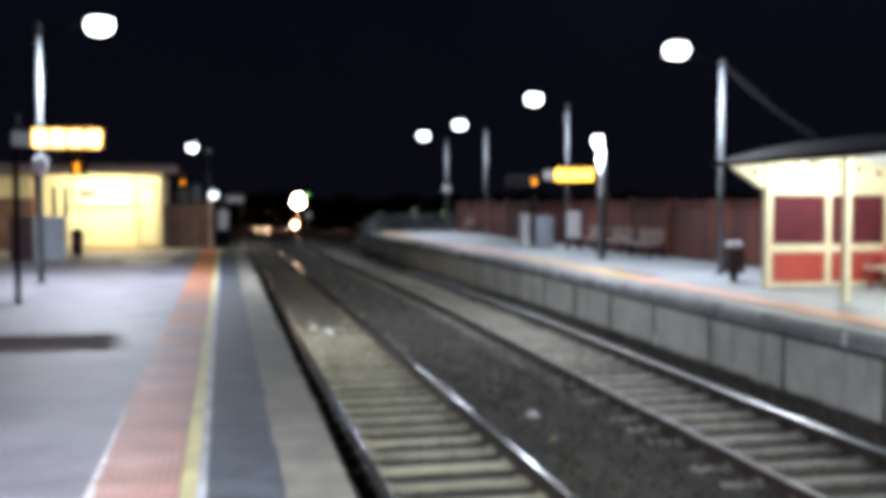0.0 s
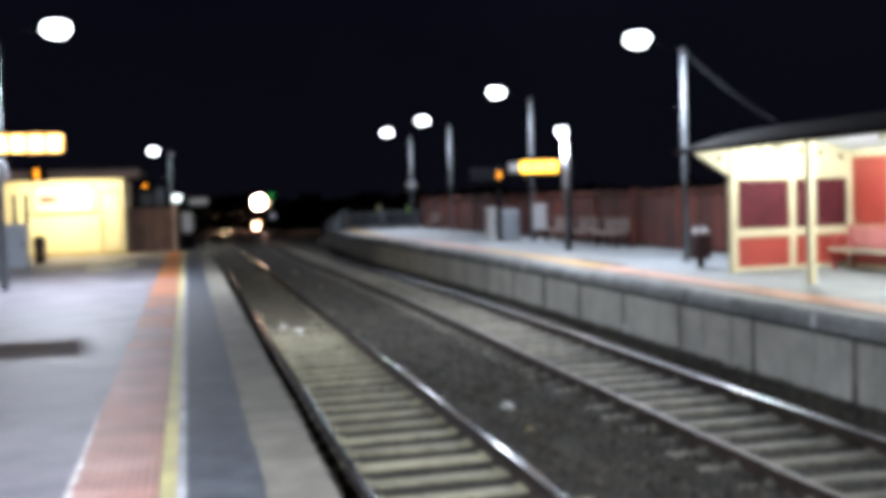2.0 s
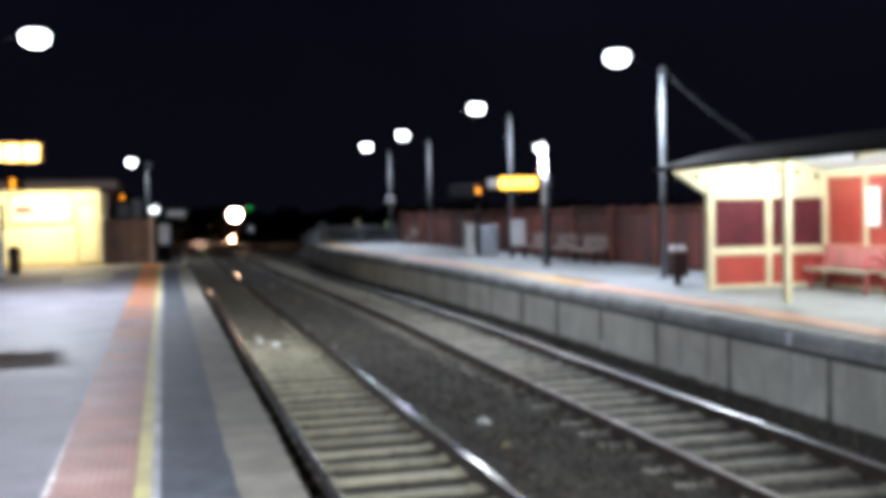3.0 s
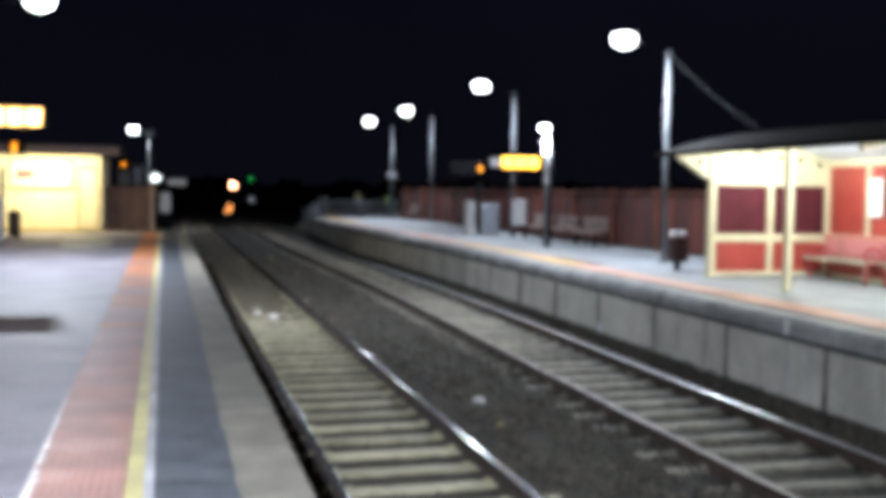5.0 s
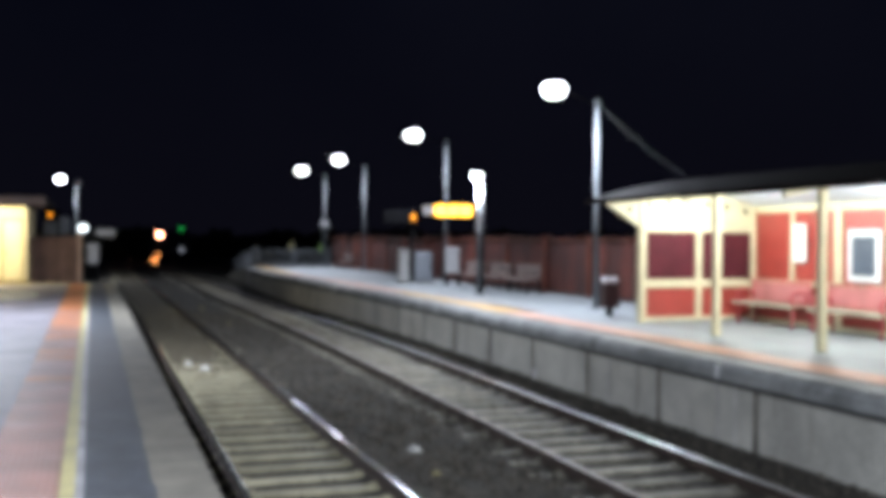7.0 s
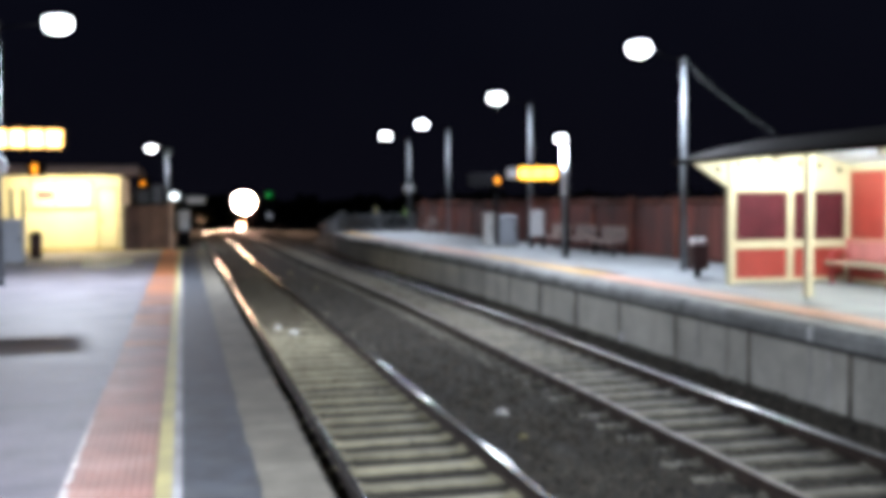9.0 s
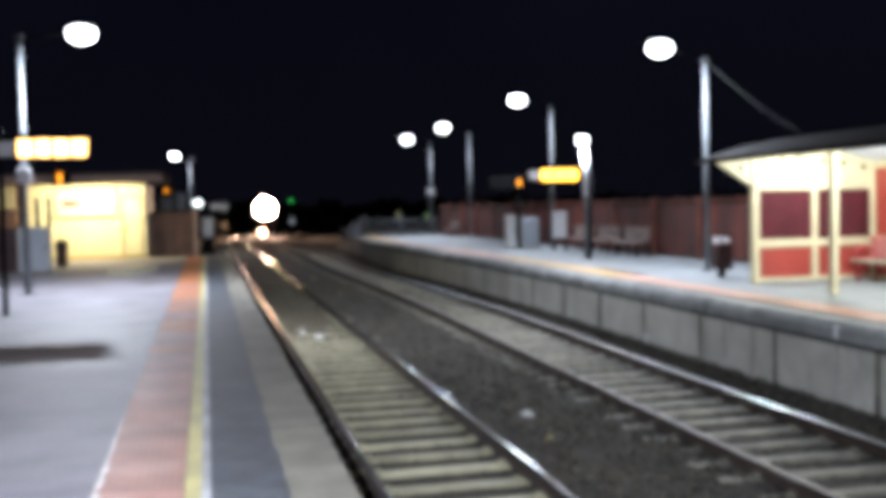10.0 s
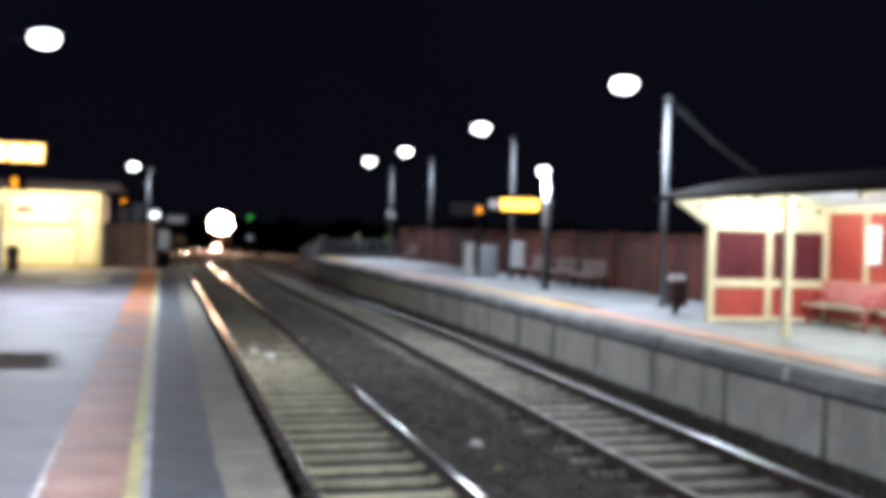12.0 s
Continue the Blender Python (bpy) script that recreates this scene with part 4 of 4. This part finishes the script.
def small_right():
    litter_bin(10.84, 22.0)
    cabinet(11.88, 39.4, 0.66, 0.5, 1.2, GREY, "grey steel cabinet on the platform")
    cabinet(11.29, 39.9, 0.34, 0.4, 1.3, PAPER, "narrow pale ticket machine on the platform")
    n = thing("notice_board", "pale notice board on two posts", "sign")
    part("board", box(-0.25, 0.25, -0.04, 0.04, 0.45, 1.38, 0.015), WHITE, n)
    for x in (-0.21, 0.21):
        part("post", box(x - 0.03, x + 0.03, -0.025, 0.025, 0, 0.45), DARKSTEEL, n)
    n.matrix_basis = pose(12.48, 37.6, 0)
    b = bench(False)
    b.matrix_basis = pose(13.2, 57.4, 0, 0, 0, -90)
    n = thing("pole_plate", "small white plate strapped to the far lamp post", "sign")
    part("plate", box(-0.22, 0.22, -0.13, -0.08, -0.2, 0.2, 0.008), WHITE, n)
    part("strap", rod((0, 0, -0.03), (0, 0, 0.03), 0.08), GALV, n)
    n.matrix_basis = pose(13.15, 63.3, 2.58)
    n = thing("pole_plate", "small white plate strapped to the lamp post", "sign")
    part("plate", box(-0.14, 0.14, -0.13, -0.08, -0.16, 0.16, 0.008), WHITE, n)
    part("strap", rod((0, 0, -0.03), (0, 0, 0.03), 0.085), GALV, n)
    n.matrix_basis = pose(-3.78, 24.2, 2.5)
    for x, z, m in ((11.1, 1.25, YELLOW), (12.88, 1.12, LIMEG)):
        n = thing("reflector_plate", "small yellow-green reflector plate on the end fence", "sign", "fence reflectors")
        part("plate", box(-0.07, 0.07, -0.02, 0.0, -0.2, 0.2, 0.005), m, n)
        part("stake", rod((0, 0.02, -z), (0, 0.02, 0.1), 0.02, None, 8), GALV, n)
        n.matrix_basis = pose(x, 63.2, z)
    for x, y in ((13.2, 32.2), (13.2, 34.6), (13.2, 37.0)):
        b = bench(False)
        b.matrix_basis = pose(x, y, 0, 0, 0, -90)
    for y in (18.82, 16.4, 13.9, 11.4):
        b = bench(True)
        b.matrix_basis = pose(13.0, y, 0, 0, 0, -90)
    s = thing("platform_number_display", "small dark display with an amber digit on a post", "display sign", "number displays")
    part("case", box(-1.05, 0.2, 0.0, 0.16, -0.24, 0.24, 0.01), DARKSTEEL, s)
    part("digit", box(0.04, 0.16, -0.012, 0.0, -0.11, 0.11), AMBERD, s, "amber digit")
    part("post", rod((0.1, 0.1, -2.5), (0.1, 0.1, 0.3), 0.05), DARKSTEEL, s)
    s.matrix_basis = pose(11.35, 39.2, 2.52)
    w = thing("overhead_cable", "thin overhead cable from the lamp post", "cable")
    bm = bmesh.new()
    a, b = Vector((11.6, 24.05, 4.95)), Vector((12.9, 22.2, 3.16))
    pts = [a.lerp(b, i / 10) - Vector((0, 0, 0.11 * math.sin(math.pi * i / 10))) for i in range(11)]
    for p, q in zip(pts, pts[1:]):
        rod(p, q, 0.007, None, 6, bm)
    part("wire", bm, WIRE, w)


# ---- train ----
def train():
    t = thing("train", "diesel train approaching with headlight on", "train")
    prof = [(-1.4, 0.9), (-1.45, 1.2), (-1.45, 3.75), (-1.2, 4.3), (-0.6, 4.6), (0.6, 4.6), (1.2, 4.3), (1.45, 3.75), (1.45, 1.2), (1.4, 0.9)]
    part("body", sweep(prof, [(0, 0.25, 0), (0, 1.0, 0), (0, 19, 0)]), TRAINP, t, "dark painted locomotive body")
    part("nose", box(-1.3, 1.3, -0.1, 0.4, 1.1, 2.5, 0.12, None, 3), TRAINP, t)
    part("underframe", box(-1.3, 1.3, 0.2, 18.8, 0.5, 0.95, 0.05), DARKSTEEL, t)
    part("windscreen", box(-1.05, -0.08, 0.2, 0.26, 2.7, 3.4, 0.03), GLASSD, t, "dark windscreen")
    part("windscreen", box(0.08, 1.05, 0.2, 0.26, 2.7, 3.4, 0.03), GLASSD, t, "dark windscreen")
    part("coupler", box(-0.15, 0.15, -0.5, 0.2, 0.75, 1.0, 0.04), DARKSTEEL, t)
    part("pilot", box(-1.3, 1.3, -0.12, 0.1, 0.18, 0.75, 0.04), DARKSTEEL, t)
    for y in (2.2, 4.2, 14.5, 16.5):
        for x in (-0.84, 0.84):
            part("wheel", rod((x - 0.06, y, 0.46), (x + 0.06, y, 0.46), 0.46, None, 20), DARKSTEEL, t)
    part("headlight_housing", box(-0.42, 0.42, 0.02, 0.3, 3.5, 4.3, 0.05), DARKSTEEL, t)
    part("headlight", rod((0, -0.04, 3.9), (0, 0.05, 3.9), 0.34, None, 20), HEAD, t, "warm white headlight")
    part("low_lamp", rod((-0.15, -0.2, 0.86), (-0.15, -0.12, 0.86), 0.2, None, 14), DITCH, t, "orange lower lamp")
    part("low_lamp", rod((-0.72, -0.2, 0.26), (-0.72, -0.12, 0.26), 0.18, None, 14), DITCH, t, "orange lower lamp")
    # disc oversized for glare; swings inside the body to imitate a dimmed headlight
    hb = part("high_beam_disc", rod((0, -1.34, 0.0), (0, -1.28, 0.0), 0.85, None, 24), [BEAM, DARKSTEEL], t, "oversized high beam disc, made large for glare")
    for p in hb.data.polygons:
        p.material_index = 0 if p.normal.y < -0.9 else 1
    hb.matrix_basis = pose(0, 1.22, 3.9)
    # added disc that brightens the lower lamp; swings inside the body to dim
    lb = part("low_beam_disc", rod((0, -0.95, 0.0), (0, -0.89, 0.0), 0.28, None, 20), [LOWBEAM, DARKSTEEL], t, "lower beam disc added to brighten the low lamp")
    for p in lb.data.polygons:
        p.material_index = 0 if p.normal.y < -0.9 else 1
    lb.matrix_basis = pose(-0.5, 0.68, 0.34)
    # no such lamp: a train-wide disc added for the headlight's later glare
    fb = part("glare_disc", rod((0, -2.22, 0.0), (0, -2.14, 0.0), 1.3, None, 32), [GLARE, DARKSTEEL], t, "disc added to imitate the headlight's glare")
    for p in fb.data.polygons:
        p.material_index = 0 if p.normal.y < -0.9 else 1
    fb.matrix_basis = pose(0, 2.0, 3.7)
    return t, hb, lb, fb


TRAIN, HIGH_BEAM, LOW_BEAM, GLARE_DISC = train()


def signal_far():
    s = thing("railway_signal", "trackside signal showing a green light", "signal")
    part("mast", rod((0, 0, 0), (0, 0, 4.6), 0.08), DARKSTEEL, s)
    part("signal_head", box(-0.3, 0.3, -0.1, 0.15, 3.9, 5.1, 0.04), DARKSTEEL, s)
    part("green_lamp", rod((0, -0.14, 4.6), (0, -0.1, 4.6), 0.19, None, 16), GREEN, s, "lit green lens")
    part("plate", rod((0.05, -0.14, 2.2), (0.05, -0.1, 2.2), 0.26, None, 16), BLUEG, s, "faint white marker lamp")
    s.matrix_basis = pose(9.6, 125, -1.85)


def stones():
    """Loose ballast stones between and beside the rails."""
    rng = np.random.default_rng(5)
    verts, faces, slots = [], [], []
    base = np.array([(1, 0, 0), (-1, 0, 0), (0, 1, 0), (0, -1, 0), (0, 0, 1), (0, 0, -1)], float)
    tri = [(0, 2, 4), (2, 1, 4), (1, 3, 4), (3, 0, 4), (2, 0, 5), (1, 2, 5), (3, 1, 5), (0, 3, 5)]
    pu = [-1.3, -0.95, -0.7, 0.7, 0.95, 1.4, 1.9, 2.4, 2.7, 3.0, 3.2, 4.7, 4.95, 5.3, 5.7, 6.3]
    pw = [-0.16, -0.17, -0.222, -0.222, -0.165, -0.15, -0.22, -0.22, -0.17, -0.175, -0.222, -0.222, -0.17, -0.16, -0.06, -0.02]
    for _ in range(36000):
        y = 5.0 + 37.0 * rng.random() ** 1.5
        u = rng.uniform(-1.4, 5.8 + (0.3 if 14 < y < 46 else 0.0))
        dirty = min(abs(u), abs(u - 3.93)) < 0.72 and y > 15 + 8 * rng.random()
        z = RAIL_Z + float(np.interp(u, pu, pw)) + cover(u, y) + rng.uniform(-0.012, 0.016)
        s = rng.uniform(0.018, 0.042)
        q = base * s * rng.uniform(0.6, 1.3, (6, 3)) + rng.uniform(-0.3, 0.3, (6, 3)) * s
        k = len(verts)
        verts.extend((q + (2.3 + u, y, z)).tolist())
        faces.extend([(a + k, b + k, c + k) for a, b, c in tri])
        slots.extend([int(dirty)] * 8)
    me = bpy.data.meshes.new("ballast_stones")
    me.from_pydata(verts, [], faces)
    me.materials.append(STONE)
    me.materials.append(STONE_DIRTY)
    me.polygons.foreach_set("material_index", slots)
    tagged(new("ballast_stones", me), "loose crushed stones of the ballast", "ballast", kind="stuff")


def bush(x, y, z, w, h, seed):
    b = thing("bush", "low dark scrub beside the railway line", "bush", "trackside scrub")
    rng = np.random.default_rng(seed)
    for i in range(3):
        a = (i - 1) * w * 0.3
        part("stem", rod((a * 0.4, 0, 0), (a, 0.1, h * 0.7), 0.04, 0.015, 6), BROWN, b)
    n = 700
    verts, faces = [], []
    for i in range(n):
        p = rng.normal(0, 0.36, 3)
        c = np.array((p[0] * w, p[1] * 0.9, h * 0.66 + p[2] * h * 0.42))
        c[2] = max(0.05, c[2])
        u, v = rng.normal(0, 0.11, 3), rng.normal(0, 0.11, 3)
        k = len(verts)
        verts.extend([(c - u).tolist(), (c + v * 0.6).tolist(), (c + u).tolist(), (c - v * 0.6).tolist()])
        faces.append((k, k + 1, k + 2, k + 3))
    me = bpy.data.meshes.new("crown")
    me.from_pydata(verts, [], faces)
    me.materials.append(LEAF)
    o = new("crown", me)
    o.parent = b
    b.matrix_basis = pose(x, y, z)


def far_woods():
    """A dark uneven line of trees behind the bend."""
    rng = np.random.default_rng(11)
    verts, faces = [], []
    for _ in range(9000):
        x = rng.uniform(-170, 260)
        y = 235 + 0.0006 * (x - 30) ** 2 + rng.uniform(-8, 8)
        top = 2.6 + 2.0 * noise.noise((x * 0.05, 3.0, 0)) + 1.6 * noise.noise((x * 0.21, 9.0, 0))
        z = -3.0 + (top + 3.0) * rng.random() ** 0.7
        k = len(verts)
        u, v = rng.normal(0, 0.9, 3), rng.normal(0, 0.9, 3)
        c = np.array((x, y, z))
        verts.extend([(c - u).tolist(), (c + v).tolist(), (c + u).tolist(), (c - v).tolist()])
        faces.append((k, k + 1, k + 2, k + 3))
    me = bpy.data.meshes.new("far_woods")
    me.from_pydata(verts, [], faces)
    me.materials.append(LEAF)
    tagged(new("far_woods", me), "dark distant trees beyond the railway bend", "trees", kind="stuff")


def debris():
    for x, y, s, kind in ((4.12, 14.7, 0.09, 0), (2.28, 24.5, 0.11, 0), (2.01, 25.6, 0.08, 0), (4.31, 37.1, 0.05, 1), (4.22, 45.3, 0.08, 1), (3.93, 13.2, 0.05, 1)):
        d = thing("crumpled_paper", "scrap of yellow litter on the ballast" if kind else "scrap of pale litter on the ballast", "litter", "litter on the ballast")
        bm = ball((0, 0, 0), s, s * 0.8, s * 0.7)
        for v in bm.verts:
            v.co *= 1 + 0.35 * noise.noise(v.co * 14)
        part("scrap", bm, YELLOW if kind else PAPER, d)
        d.matrix_basis = pose(x, y, RAIL_Z - 0.17)


platform_left()
platform_right()
posts()
displays()
shelter()
fence_right()
palisade(8.98, 64, 9.4, 76, -0.05, -0.9, 1.05, "grey steel fence along the ramp")
palisade(9.15, 63.3, 13.5, 63.4, 0.0, 0.0, 1.05, "grey steel fence at the platform end")
building()
small_left()
small_right()
signal_far()
for i, (x, y, w, h) in enumerate(((1.2, 150, 1.6, 2.7), (3.2, 156, 1.7, 3.1), (6.9, 158, 0.95, 3.1), (-1.0, 139, 1.8, 2.3), (-3.7, 138, 2.1, 2.1))):
    bush(x, y, -1.55 + fall(y), w, h, i)
debris()
far_woods()
track(2.3, "near track of steel rails on concrete sleepers")
track(6.23, "second track of steel rails on concrete sleepers", True)
stones()


def motions():
    """The train creeps round the bend; its beam discs swing into the body to dim, and back."""
    rows = []
    for i in range(13):
        y = 165 - 15 * i / 12
        rows.append((float(i), pose(2.3 + curve_x(y), y, RAIL_Z + fall(y), 0, 0, -math.degrees((y - 100) / 235))))
    walk(TRAIN, rows)
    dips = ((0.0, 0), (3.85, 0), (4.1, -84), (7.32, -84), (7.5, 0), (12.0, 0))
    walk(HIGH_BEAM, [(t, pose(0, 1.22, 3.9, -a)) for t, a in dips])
    walk(GLARE_DISC, [(t, pose(0, 2.0, 3.7, -a)) for t, a in ((0.0, -84), (8.1, -84), (8.5, 0), (12.0, 0))])
    walk(LOW_BEAM, [(t, pose(-0.5, 0.68, 0.34, a)) for t, a in dips])


motions()
